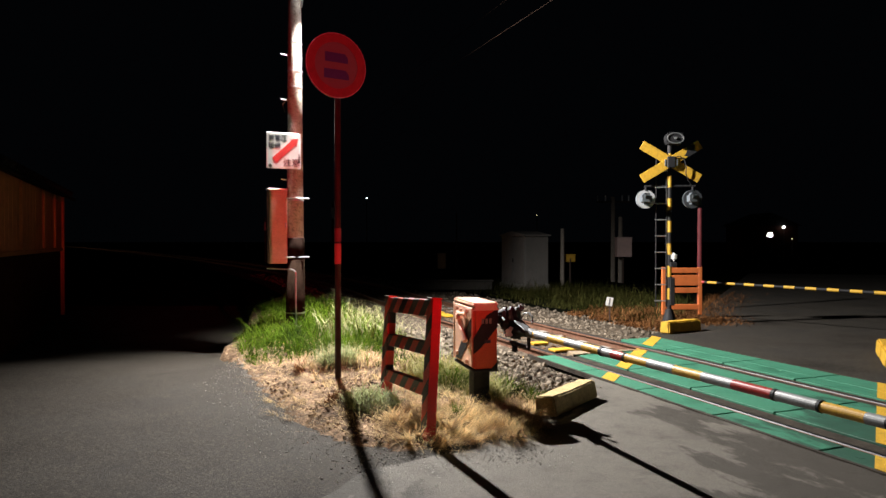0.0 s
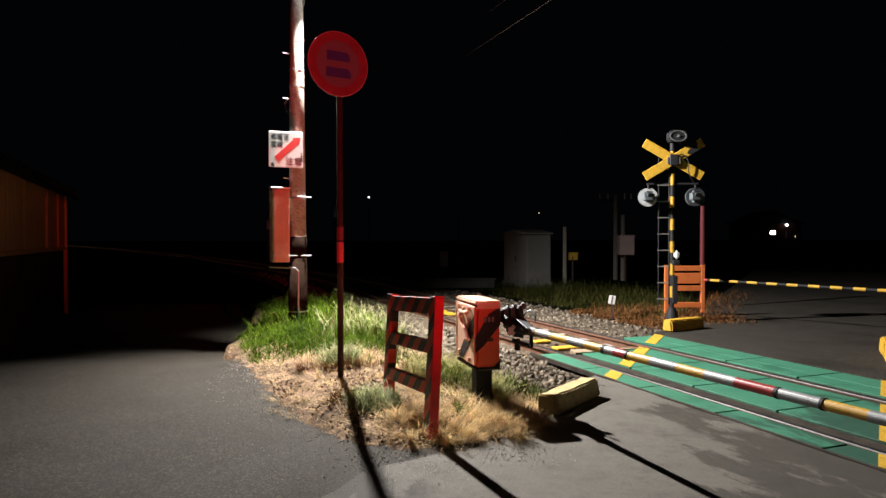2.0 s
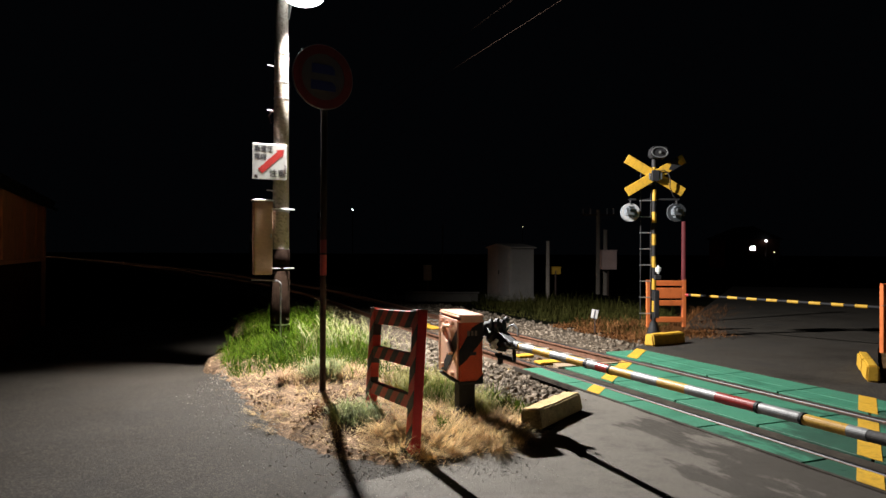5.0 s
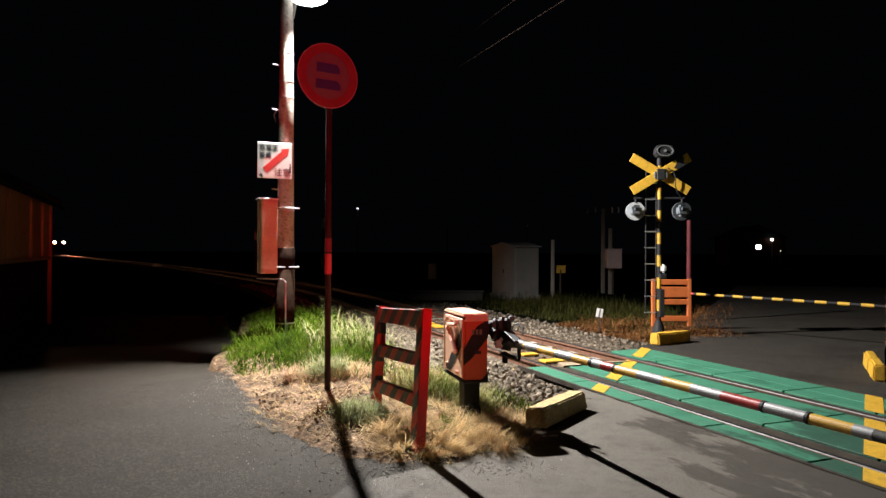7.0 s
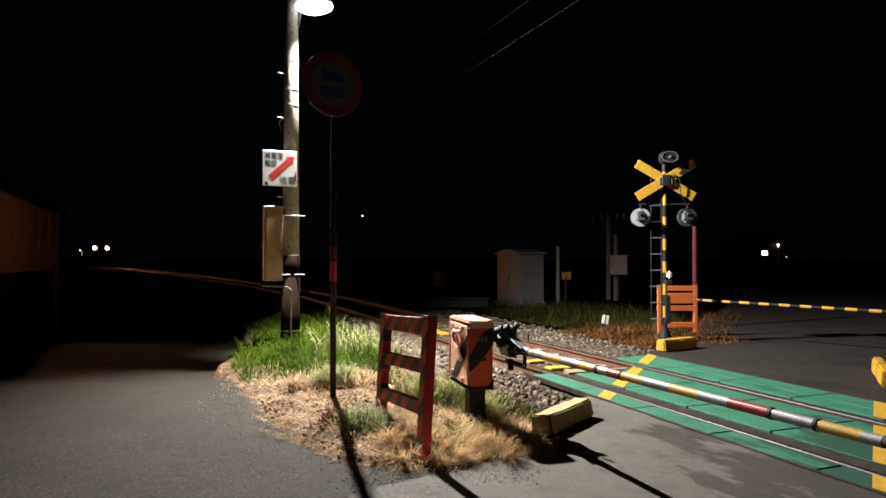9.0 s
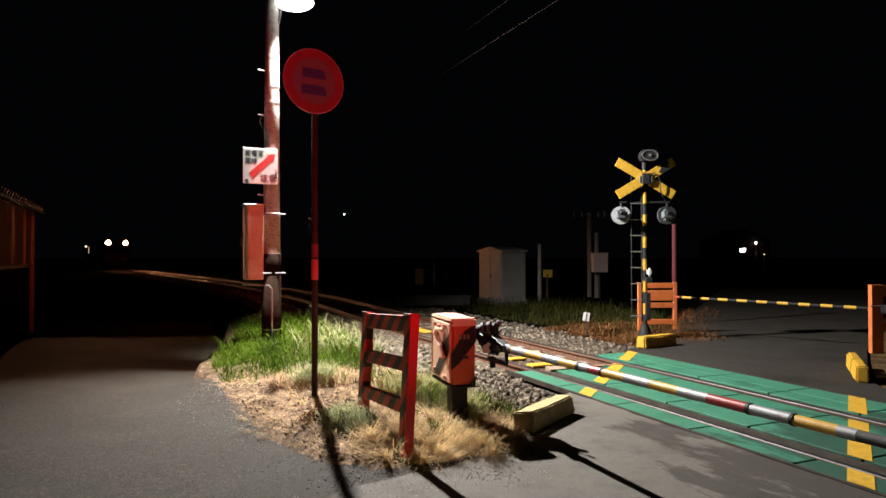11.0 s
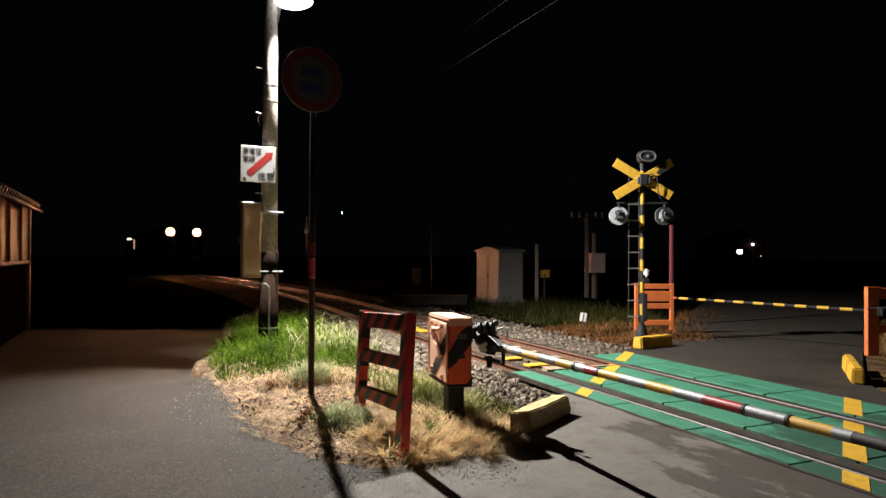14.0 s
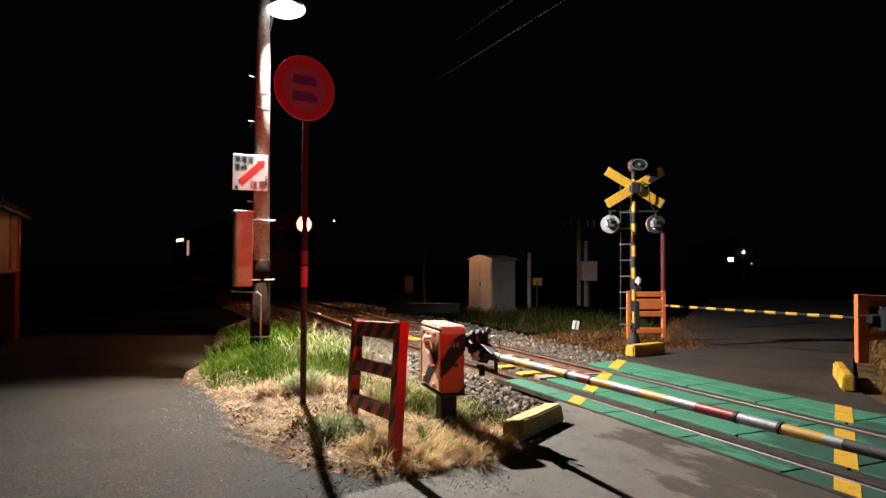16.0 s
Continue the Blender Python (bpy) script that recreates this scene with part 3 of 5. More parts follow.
RUSTGRASS = mat("rust_grass", (0.16, 0.058, 0.022), 0.9, 0, 0.5, 2, 10, 0.0, second=(0.21, 0.10, 0.04), spec=0.0)
vary_pieces(RUSTGRASS, 0.35, 1.35)
PALE = mat("pale_grass", (0.33, 0.36, 0.16), 0.8, 0, 0.35, 3, 14, 0.0)
vary_pieces(PALE, 0.4, 1.5)
thin_leaf(PALE, 0.35)
tuft(-1.12, 7.05, 0.18, 800, (0.18, 0.34), PALE, "grey-green grass tuft beside the sign post", 21)
tuft(-1.15, 7.2, 0.5, 300, (0.08, 0.2), STRAW, "dry straw round a grass tuft", 22)
tuft(-0.6, 5.55, 0.22, 650, (0.1, 0.24), PALE, "grey-green grass tuft on the dry verge", 23)


def straw_locks(count, cx, cy, rx, ry, length, label, seed, strands=26, flow=None, material=None):
    """Dry grass fallen over in combed locks, each with its own heading."""
    rnd = random.Random(seed)
    locks = []
    while len(locks) < count:
        a, d = rnd.uniform(0, 6.283), math.sqrt(rnd.random())
        x, y = cx + rx * d * math.cos(a), cy + ry * d * math.sin(a)
        if inside_distance(x, y, VERGE) < -0.08:
            continue
        out = math.atan2(y - cy, x - cx) if flow is None else flow
        locks.append((x, y, out + rnd.gauss(0, 0.6), rnd.uniform(0.65, 1.15)))

    def strand(r):
        x, y, heading, size = locks[r.randrange(count)]
        x, y = x + r.gauss(0, 0.018), y + r.gauss(0, 0.018)
        return x, y, max(0.0, verge_height(x, y)) - 0.01, size * r.uniform(0.75, 1.1), heading + r.gauss(0, 0.2)
    return blades("dry_grass", count * strands, strand, length, (0.0014, 0.0032), (0.08, 0.28), material or STRAW, label, "grass", seed, (0.75, 1.25))


straw_locks(120, 0.2, 5.3, 0.62, 0.48, (0.2, 0.4), "thick mat of combed dry straw below the barrier machine", 24, flow=-1.1)
straw_locks(46, -0.1, 5.0, 0.32, 0.26, (0.16, 0.34), "loose pale straw round the foot of the guard fence", 45)
straw_locks(40, 0.5, 5.2, 0.3, 0.26, (0.16, 0.32), "straw spilling over the road edge", 46, flow=-0.6)
straw_locks(60, -1.15, 7.15, 0.46, 0.36, (0.16, 0.32), "brown dead grass heaped round a tuft", 47, 20, material=mat("dead_grass", (0.36, 0.21, 0.105), 0.85, 0, 0.5, 3, 14, 0.0))
straw_locks(60, -0.95, 5.9, 0.8, 0.7, (0.1, 0.24), "thin scattered wisps of dry grass", 48, 12)
straw_locks(40, 0.1, 6.2, 0.4, 0.5, (0.18, 0.36), "yellowed grass behind the guard fence", 49, 16, material=mat("yellowed_grass", (0.27, 0.26, 0.06), 0.8, 0, 0.4, 3, 14, 0.0))
tuft(-0.02, 6.75, 0.42, 1100, (0.16, 0.42), MATS["yellowed_grass"], "yellow-green grass behind the guard fence", 50, (0.1, 0.8), (0.2, 0.6), (0.002, 0.0045))
tuft(0.42, 6.2, 0.22, 380, (0.14, 0.34), MATS["yellowed_grass"], "yellow-green grass beside the machine post", 51, (0.1, 0.9), (0.2, 0.6), (0.002, 0.0045))
tuft(-0.95, 5.7, 0.09, 160, (0.06, 0.16), RUSTGRASS, "rust-brown dead clump on the verge", 52, (0.4, 1.3), (0.2, 0.6), (0.002, 0.006))
tuft(0.62, 6.45, 0.12, 120, (0.1, 0.26), GRASS, "green weed behind the machine post", 41)
tuft(0.15, 6.6, 0.3, 320, (0.14, 0.4), GRASS, "tall green weeds behind the barrier machine", 42)
tuft(0.85, 6.05, 0.1, 70, (0.08, 0.2), GRASS, "green weed beside the tilted kerb block", 43)
tuft(0.12, 5.4, 0.07, 120, (0.08, 0.18), GRASS, "small green weed among the straw", 44)
tuft(1.26, 7.75, 0.2, 420, (0.1, 0.24), GRASS, "small green weed in the ballast", 27)
tuft(0.75, 6.35, 0.25, 260, (0.08, 0.22), DULL, "sparse weeds in the ballast", 28)


def far_bank(rnd):
    while True:
        p, d = along(rnd.random() ** 1.3 * 22 + 1.0)
        n = Vector((d.y, -d.x))
        v = rnd.uniform(2.9, 6.8)
        x, y = p.x + n.x * v, p.y + n.y * v
        if x < 3.9 + (y - 11.2) * 0.45 and rnd.random() < 0.55 + 1.2 * noise.noise((x * 1.1, y * 1.1, 2)):
            return x, y, -0.12, (0.5 + 0.5 * rnd.random()) * min(1.0, 0.35 + (v - 2.9) * 0.6)


def far_bank_dry(rnd):
    while True:
        s, v = rnd.uniform(-5.2, -1.6), rnd.uniform(2.45, 4.8)
        p = on_track(s, v)
        if p.x < 4.0 + (p.y - 11.2) * 0.5 and rnd.random() < 0.5 + 1.3 * noise.noise((p.x * 1.8, p.y * 1.8, 6)):
            return p.x, p.y, -0.12, (0.6 + 0.4 * rnd.random()) * min(1.0, 0.4 + (v - 2.45) * 0.7)


blades("bank_grass", 16000, far_bank, (0.2, 0.65), (0.004, 0.008), (0.2, 0.7), DULL, "tall olive weeds on the far bank of the track", "grass", 31, (0.0, 0.7))
blades("bank_straw", 6500, far_bank_dry, (0.14, 0.42), (0.003, 0.007), (0.35, 0.9), RUSTGRASS, "rust-brown dry weeds round the signal post", "grass", 32, (0.1, 1.0))
blades("bank_straw", 1300, lambda r: (4.85 + r.gauss(0, 0.32), 12.15 + r.gauss(0, 0.3), -0.01, 1.0), (0.08, 0.26), (0.003, 0.006), (0.35, 0.9), RUSTGRASS, "brown weeds heaped beside the orange fence", "grass", 36, (0.4, 1.2))


def road_edge(rnd):
    a = rnd.random() ** 1.4
    return 4.75 + 3.2 * a + rnd.gauss(0, 0.3), 12.2 + 6.0 * a + rnd.gauss(0, 0.3), -0.08, 0.6 + 0.5 * rnd.random()


blades("bank_straw", 3200, road_edge, (0.12, 0.36), (0.004, 0.007), (0.35, 0.9), RUSTGRASS, "brown weeds along the edge of the far lane", "grass", 39, (0.2, 1.1))


def right_bank(rnd):
    while True:
        a, b = rnd.uniform(-0.5, 7), rnd.random() ** 1.5 * 3.5 + 0.12
        p = Vector((5.42, 7.55)) + ROADDIR * a + Vector((0.82, -0.57)) * b
        if (p - C0).dot(V) > 1.75 and rnd.random() < 0.55 + noise.noise((p.x * 2, p.y * 2, 9)):
            return p.x, p.y, -0.02, 0.6 + 0.5 * rnd.random()


BROWNWEED = mat("brown_weed", (0.19, 0.095, 0.035), 0.9, 0, 0.5, 2, 10, 0.0, second=(0.26, 0.16, 0.06), spec=0.0)
vary_pieces(BROWNWEED, 0.35, 1.4)
blades("bank_straw", 6000, right_bank, (0.08, 0.32), (0.003, 0.006), (0.3, 0.9), BROWNWEED, "golden-brown weeds behind the yellow kerb blocks", "grass", 33, (0.1, 1.2))
tuft(-1.13, 4.0, 0.07, 90, (0.05, 0.12), GRASS, "small weed in a crack of the asphalt", 34)
tuft(-0.72, 3.9, 0.12, 60, (0.03, 0.07), DULL, "low weed in broken asphalt", 35)
scatter_stones("broken_asphalt", 380, lambda r: (-0.25 + r.gauss(0, 0.22), 4.32 + r.gauss(0, 0.16), 0.0), (0.003, 0.009), MATS["grit"], "loose gravel at the broken road edge", 37)
scatter_stones("broken_asphalt", 260, lambda r: (0.45 + r.gauss(0, 0.2), 4.55 + r.gauss(0, 0.14), 0.004), (0.003, 0.008), MATS["grit"], "loose gravel at the broken road edge", 38)


# ---- utility pole with sign, cabinet and street lamp ----
PX, PY = -2.34, 10.4
pole = thing("utility_pole", "weathered concrete utility pole with a dark lower sheath", "utility pole", pose(PX, PY, 0))
part("shaft", tube((0, 0, -0.1), (0, 0, 8.5), 0.148, 0.072, 28), POLE, pole, smooth=True)
part("sheath", tube((0, 0, -0.1), (0, 0, 1.22), 0.153, 0.144, 28), mat("brown_sheath", (0.02, 0.0125, 0.009), 0.9, 0, 0.5, 9, 70, 0.4, spec=0.0), pole, "dark brown protective sheath", smooth=True)
part("wrap", tube((0, 0, 1.2), (0, 0, 1.54), 0.1452, 0.1425, 28), SHEATH, pole, "black rubber wrap", smooth=True)
for z in (0.35, 1.22, 1.31, 1.42, 1.52, 2.12, 3.9, 4.15, 4.6):
    part("band", tube((0, 0, z), (0, 0, z + 0.022), 0.154 - 0.0085 * z, n=24), GALV, pole, "steel strap band")
for z in (1.7, 1.95, 2.45, 2.9, 3.7, 4.4):
    part("step_bolt", tube((-0.1, -0.08, z), (-0.19, -0.12, z + 0.01), 0.011, n=8), GALV, pole)
part("conduit", pipe([(-0.42, -0.12, 1.06), (0.0, -0.165, 1.05), (0.045, -0.165, 1.0), (0.045, -0.168, 0.0)], 0.012), GALV, pole, "thin steel earth conduit")
part("hook", pipe([(-0.14, -0.08, 3.5), (-0.17, -0.1, 3.62), (-0.12, -0.12, 3.68)], 0.01), BROWN, pole)

cab = thing("cabinet", "tall beige steel cabinet strapped to the utility pole", "cabinet", pose(-2.60, 10.30, 1.14, 0, 0, 23))
part("body", box((0.28, 0.24, 1.14), (0, 0, 0.57), 0.012), CABINET, cab)
part("lid", box((0.31, 0.27, 0.025), (0, 0, 1.155), 0.006), GALV, cab, "pale steel rain cap")
part("door_panel", box((0.23, 0.01, 1.03), (0, -0.123, 0.57), 0.004), CABINET, cab)
part("latch", box((0.02, 0.02, 0.07), (0.11, -0.145, 0.6), 0.004), GALV, cab)
for z in (0.1, 1.02):
    part("strap", pipe([(0.12, -0.14, z), (0.47, -0.14, z)], 0.013), GALV, cab, "steel mounting strap")


def text(name, s, size, m, material, parent, label=""):
    cu = bpy.data.curves.new(name, "FONT")
    cu.body, cu.size, cu.extrude = s, size, 0.0004
    cu.align_x = "CENTER"
    ob = new(name, cu)
    dg = bpy.context.evaluated_depsgraph_get()
    me = bpy.data.meshes.new_from_object(ob.evaluated_get(dg))
    bpy.data.objects.remove(ob)
    me.materials.clear()
    me.materials.append(material)
    t = new(name, me)
    t.parent = parent
    t.matrix_local = m
    if label:
        tagged(t, label)
    return t


warn = thing("warning_sign", "rust-spotted white warning sign with red arrow on the pole", "sign", pose(-2.46, 10.16, 2.61, 0, 0, 24) @ Matrix.Diagonal((0.9, 1, 0.92, 1)))
part("plate", box((0.58, 0.014, 0.6), (0, 0, 0.3), 0.006), WHITE, warn)
for z in (0.15, 0.45):
    part("bracket", box((0.08, 0.12, 0.04), (0.12, 0.06, z), 0.004), GALV, warn)
arrow = [(-0.2, -0.04), (0.14, -0.04), (0.14, -0.062), (0.23, 0.0), (0.14, 0.062), (0.14, 0.04), (-0.2, 0.04)]
part("arrow", plate([(x * 1.3, z * 1.3) for x, z in arrow], -0.0006, Matrix.Translation((0.03, -0.0076, 0.31)) @ pose(0, 0, 0, 0, -43, 0)), RED, warn, "red slanting arrow")
text("lettering", "高電圧", 0.105, pose(-0.10, -0.0078, 0.475, 90, 0, 0), INK, warn)
text("lettering", "電線", 0.105, pose(-0.155, -0.0078, 0.345, 90, 0, 0), INK, warn)
text("lettering", "注意", 0.14, pose(0.13, -0.0078, 0.055, 90, 0, 0), INK, warn)
for x, z, r in ((-0.23, 0.045, 0.028), (0.262, 0.12, 0.024), (0.266, 0.2, 0.018), (0.262, 0.16, 0.022), (-0.215, 0.025, 0.02), (0.262, 0.24, 0.014)):
    rust = part("rust_patch", disc(r, 0.001, 9), BROWN, warn, "brown rust patch")
    rust.matrix_local = pose(x, -0.0092, z, 0, 30 * x, 0)

street = thing("street_lamp", "bright white street lamp on a short bracket from the utility pole", "street lamp", pose(*LAMP))
part("bracket", pipe([(PX - LAMP[0] + 0.1, PY - LAMP[1], -0.25), (-0.15, -0.02, 0.12), (0.0, 0, 0.12)], 0.02), GALV, street)
bm = box((0.56, 0.24, 0.06), (0.02, 0, 0.09), 0.025, seg=3)
part("housing", bm, GALV, street)
bm = bmesh.new()
bmesh.ops.create_uvsphere(bm, u_segments=24, v_segments=12, radius=1.0, matrix=Matrix.Translation((0.02, 0, 0.03)) @ Matrix.Diagonal((0.30, 0.17, 0.13, 1)))
d = part("diffuser", bm, GLOW, street, "glowing white diffuser", smooth=True)
d.visible_shadow = False

# ---- round prohibition sign ----
SX, SY = -1.035, 6.4
sign = thing("road_sign", "round red-ringed no-large-vehicles sign on a tall brown post", "road sign", pose(SX, SY, 0.0))
part("post", tube((0, 0.06, 0.0), (0, 0.06, 3.5), 0.030, n=16), mat("post_brown", (0.03, 0.018, 0.014), 0.7, 0.1, 0.4, 10, 90, 0.15, spec=0.2), sign, smooth=True)
# Face and ring colours darkened in place of weaker red light here.
face = part("plate", disc(0.305, 0.012), mat("dimmed_white", (0.11, 0.10, 0.11), 0.5, 0, 0.15, 6, 80, 0.05, stain=0.3), sign, "white sign face in a darkened tone")
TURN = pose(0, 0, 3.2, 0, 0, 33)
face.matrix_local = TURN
b = bezel("ring", 0.308, 0.225, -0.004, mat("dimmed_red", (0.15, 0.02, 0.03), 0.6, 0, 0.2, 8, 80, 0.1), sign, "darkened red ring")
b.matrix_local = TURN @ pose(0, -0.001, 0)
b = bezel("rim", 0.315, 0.306, 0.02, GALV, sign, "thin metal rim")
b.matrix_local = TURN @ pose(0, -0.003, 0)


def vehicle_icon(w, h):
    return plate([(-w, -h), (w, -h), (w, h * 0.1), (w * 0.72, h), (-w, h)], -0.003)


for z, w in ((0.075, 0.12), (-0.085, 0.13)):
    i = part("vehicle_symbol", vehicle_icon(w, 0.045), mat("sign_blue", (0.02, 0.03, 0.16), 0.5, 0, 0.1, 8, 60, 0.0), sign, "dark blue vehicle symbol")
    i.matrix_local = TURN @ pose(0, -0.002, z)
for z0, z1, c in ((1.27, 1.47, mat("band_red", (0.42, 0.08, 0.08), 0.45, 0, 0.15, 8, 80, 0.05)), (1.49, 1.62, MATS["dimmed_red"])):
    part("reflective_band", tube((0, 0.06, z0), (0, 0.06, z1), 0.0335, n=16), c, sign, "reflective tape band")
for z in (3.1, 3.32):
    part("clamp", box((0.09, 0.05, 0.03), (0, 0.035, z), 0.005, m=pose(0, 0, 0, 0, 0, 26)), GALV, sign)


# ---- guard fences ----
def guard_fence(label, m, material, w, h, rails, post=0.13, thick=0.09):
    f = thing("guard_fence", label, "fence", m, "guard fences at the crossing")
    for y in (0, w):
        part("post", box((thick, post, h), (0, y, h / 2), 0.006), material, f)
        part("cap", box((thick + 0.006, post + 0.006, 0.012), (0, y, h + 0.006), 0.003), material, f)
    for z, t in rails:
        part("rail_board", box((thick * 0.9, w - post, t), (0, w / 2, z), 0.005), material, f)
    return f


near_fence = guard_fence("red and black striped guard fence standing in straw", Matrix.Translation((-0.12, 4.88, -0.06)) @ pose(0, 0, 0, 0, 0, 23.5) @ pose(0, 0, 0, -3.4, 4.5, 0), FENCE, 0.99, 1.12, ((1.053, 0.13), (0.745, 0.1), (0.437, 0.1)), 0.115, 0.075)
part("end_strip", box((0.073, 0.006, 1.1), (0, -0.0605, 0.555), 0.002), mat("reflective_red", (0.62, 0.03, 0.03), 0.4, 0, 0.15, 8, 80, 0.06), near_fence, "plain red reflective end strip")
guard_fence("orange guard fence behind the crossing signal", Matrix.Translation((4.22, 12.55, 0.08)) @ pose(0, 0, 0, 0, 0, -88), ORANGE, 0.70, 0.90, ((0.85, 0.1), (0.66, 0.2), (0.47, 0.1), (0.15, 0.1)), 0.07, 0.06)
guard_fence("tall orange guard fence beside the far barrier", Matrix.Translation((7.08, 10.0, -0.02)) @ pose(0, 0, 0, 0, 0, -85), ORANGE, 1.5, 1.06, ((0.97, 0.17), (0.42, 0.12)), 0.2, 0.08)


# ---- barriers ----
SILVER = mat("silver_tape", (0.33, 0.335, 0.34), 0.5, 0.35, 0.3, 14, 120, 0.1, stain=0.35)
ARMY = mat("arm_yellow", (0.68, 0.38, 0.04), 0.5, 0, 0.2, 8, 100, 0.12, stain=0.25)
REDTAPE = mat("red_tape", (0.38, 0.02, 0.015), 0.4, 0, 0.2, 10, 90, 0.06)
machine = thing("barrier_machine", "orange and black striped barrier machine on a black post", "barrier machine", pose(0.267, 5.75, 0, 0, 0, 15))
HAZARD = mat("orange_case", (0.62, 0.095, 0.035), 0.5, 0, 0.2, 6, 80, 0.08, stain=0.15)
part("case", box((0.225, 0.6, 0.56), (0.1125, 0.3, 0.64), 0.02, seg=2), HAZARD, machine)
part("lid", box((0.245, 0.62, 0.035), (0.1125, 0.3, 0.935), 0.014, seg=2), CASELIT, machine, "lid in the case's lamp-lit peach tone")
part("side_door", box((0.016, 0.57, 0.52), (-0.006, 0.3, 0.645), 0.005), CASELIT, machine, "side door in the case's lamp-lit peach tone")
part("black_band", plate([(0.0, 0.5), (0.0, 0.64), (0.12, 0.84), (0.225, 0.9), (0.225, 0.74), (0.075, 0.56)], -0.003, pose(0, -0.001, 0)), BLACK, machine, "black hazard band on the front")
part("black_band", plate([(0.16, 0.365), (0.225, 0.365), (0.225, 0.43)], -0.003, pose(0, -0.001, 0)), BLACK, machine, "black hazard corner")
part("black_band", plate([(-0.5, 0.40), (-0.34, 0.40), (-0.02, 0.66), (-0.02, 0.82), (-0.15, 0.72)], -0.003, pose(-0.0145, 0, 0, 0, 0, -90)), BLACK, machine, "black hazard band on the side")
part("post", box((0.15, 0.15, 0.42), (0.12, 0.2, 0.17), 0.008), BLACK, machine)
part("foot", box((0.26, 0.26, 0.04), (0.12, 0.2, 0.0), 0.008), CONCRETE, machine)
part("crank_handle", pipe([(-0.03, 0.16, 0.84), (-0.05, 0.3, 0.83), (-0.05, 0.33, 0.78)], 0.018), CASELIT, machine, "hand crank on the case")
for y, z in ((0.42, 0.45), (0.12, 0.42), (0.44, 0.87), (0.12, 0.87), (0.3, 0.86)):
    part("hinge_bolt", tube((-0.01, y, z), (-0.045, y, z), 0.02, n=12), CASELIT, machine)
part("name_plate", box((0.06, 0.006, 0.03), (0.13, -0.003, 0.61), 0.002), INK, machine, "small dark plate")
for i, x in enumerate((0.085, 0.12, 0.155)):
    part("digit_bar", box((0.022, 0.004, 0.045), (x, -0.003, 0.79), 0.0), mat("faded_grey", (0.2, 0.17, 0.16), 0.7), machine, "faded marking bar")
part("lid_chamfer", plate([(-0.004, 0.885), (0.229, 0.885), (0.2, 0.945), (0.025, 0.945)], -0.012, pose(0, -0.004, 0)), CASELIT, machine, "bevelled lid front in the case's lamp-lit tone")
part("crank_plate", box((0.022, 0.1, 0.05), (-0.03, 0.4, 0.82), 0.008), CASELIT, machine, "folded crank plate")
part("crank_lever", pipe([(-0.035, 0.4, 0.8), (-0.04, 0.2, 0.68), (-0.04, 0.12, 0.6)], 0.024, 10), CASELIT, machine, "hand crank lever")
part("door_edge", box((0.014, 0.02, 0.54), (-0.014, 0.565, 0.645), 0.004), CASELIT, machine, "raised door edge")
part("base_flange", box((0.235, 0.6, 0.025), (0.1125, 0.3, 0.352), 0.006), BLACK, machine, "dark base flange")
part("post_cable", pipe([(0.05, 0.1, 0.0), (0.06, 0.09, 0.1), (0.1, 0.08, 0.16), (0.16, 0.09, 0.16), (0.19, 0.1, 0.08), (0.19, 0.11, -0.02)], 0.008), BLACK, machine, "black cable loop at the post")
part("drive_shaft", tube((0.22, 0.16, 0.78), (0.36, 0.16, 0.78), 0.04, n=16), BLACK, machine)

ARM_A, ARM_B = Vector((0.735, 5.6, 0.71)), Vector((1.788, 2.65, 0.763))
def hung(ob, parent):
    """Parents a mesh that is already in place."""
    ob.parent = parent
    ob.matrix_parent_inverse = parent.matrix_basis.inverted()
    return ob


arm = hung(part("arm", tube(ARM_A, ARM_A.lerp(ARM_B, 1.46), 0.026, 0.016, 16), ARMY, None, "lowered barrier arm banded yellow, silver and red"), machine)
# G paints the arm's end dark, where it runs out of the light.
BANDS = "Y.045 S.117 Y.202 S.279 Y.350 K.360 S.396 R.439 K.445 Y.520 S.596 Y.671 S.742 R.824 K.830 S.904 K.909 Y.977 S1.005 G1.46"
TONES = {"Y": (ARMY, "yellow band"), "S": (SILVER, "reflective silver band"), "R": (REDTAPE, "red reflective band"), "K": (BLACK, "black clip ring"), "G": (mat("arm_end_dark", (0.05, 0.047, 0.045), 0.7, 0, 0.3, 9, 90, 0.2), "arm end darkened where it leaves the light")}
t0 = 0.0
for word in BANDS.split():
    t1 = float(word[1:])
    a, b = ARM_A.lerp(ARM_B, t0), ARM_A.lerp(ARM_B, t1)
    extra = 0.004 if word[0] == "K" else 0.001 if word[0] in "SR" else 0.0
    part("arm_band", tube(a, b, 0.032 - 0.007 * t0 + extra, 0.032 - 0.007 * t1 + extra, 20), TONES[word[0]][0], arm, TONES[word[0]][1])
    t0 = t1
d = (ARM_B - ARM_A).normalized()
part("arm_socket", tube(ARM_A - d * 0.3, ARM_A + d * 0.02, 0.045, 0.04, 14), BLACK, arm, "black steel arm socket")
part("clamp_sleeve", tube(ARM_A + d * 0.01, ARM_A + d * 0.11, 0.042, 0.036, 14), mat("dull_steel", (0.10, 0.105, 0.11), 0.65, 0.1, 0.3, 12, 90, 0.1), arm, "dull grey steel sleeve")
part("clamp_plate", box((0.09, 0.24, 0.012), ARM_A - d * 0.06 + Vector((-0.02, 0, 0.05)), 0.004, m=pose(0, 0, 0, 14, 12, 20)), MATS["dull_steel"], arm, "bent grey steel plate")
H = Vector((0.64, 5.93, 0.715))
TILT = pose(0, 0, 0, 8, 10, 20)
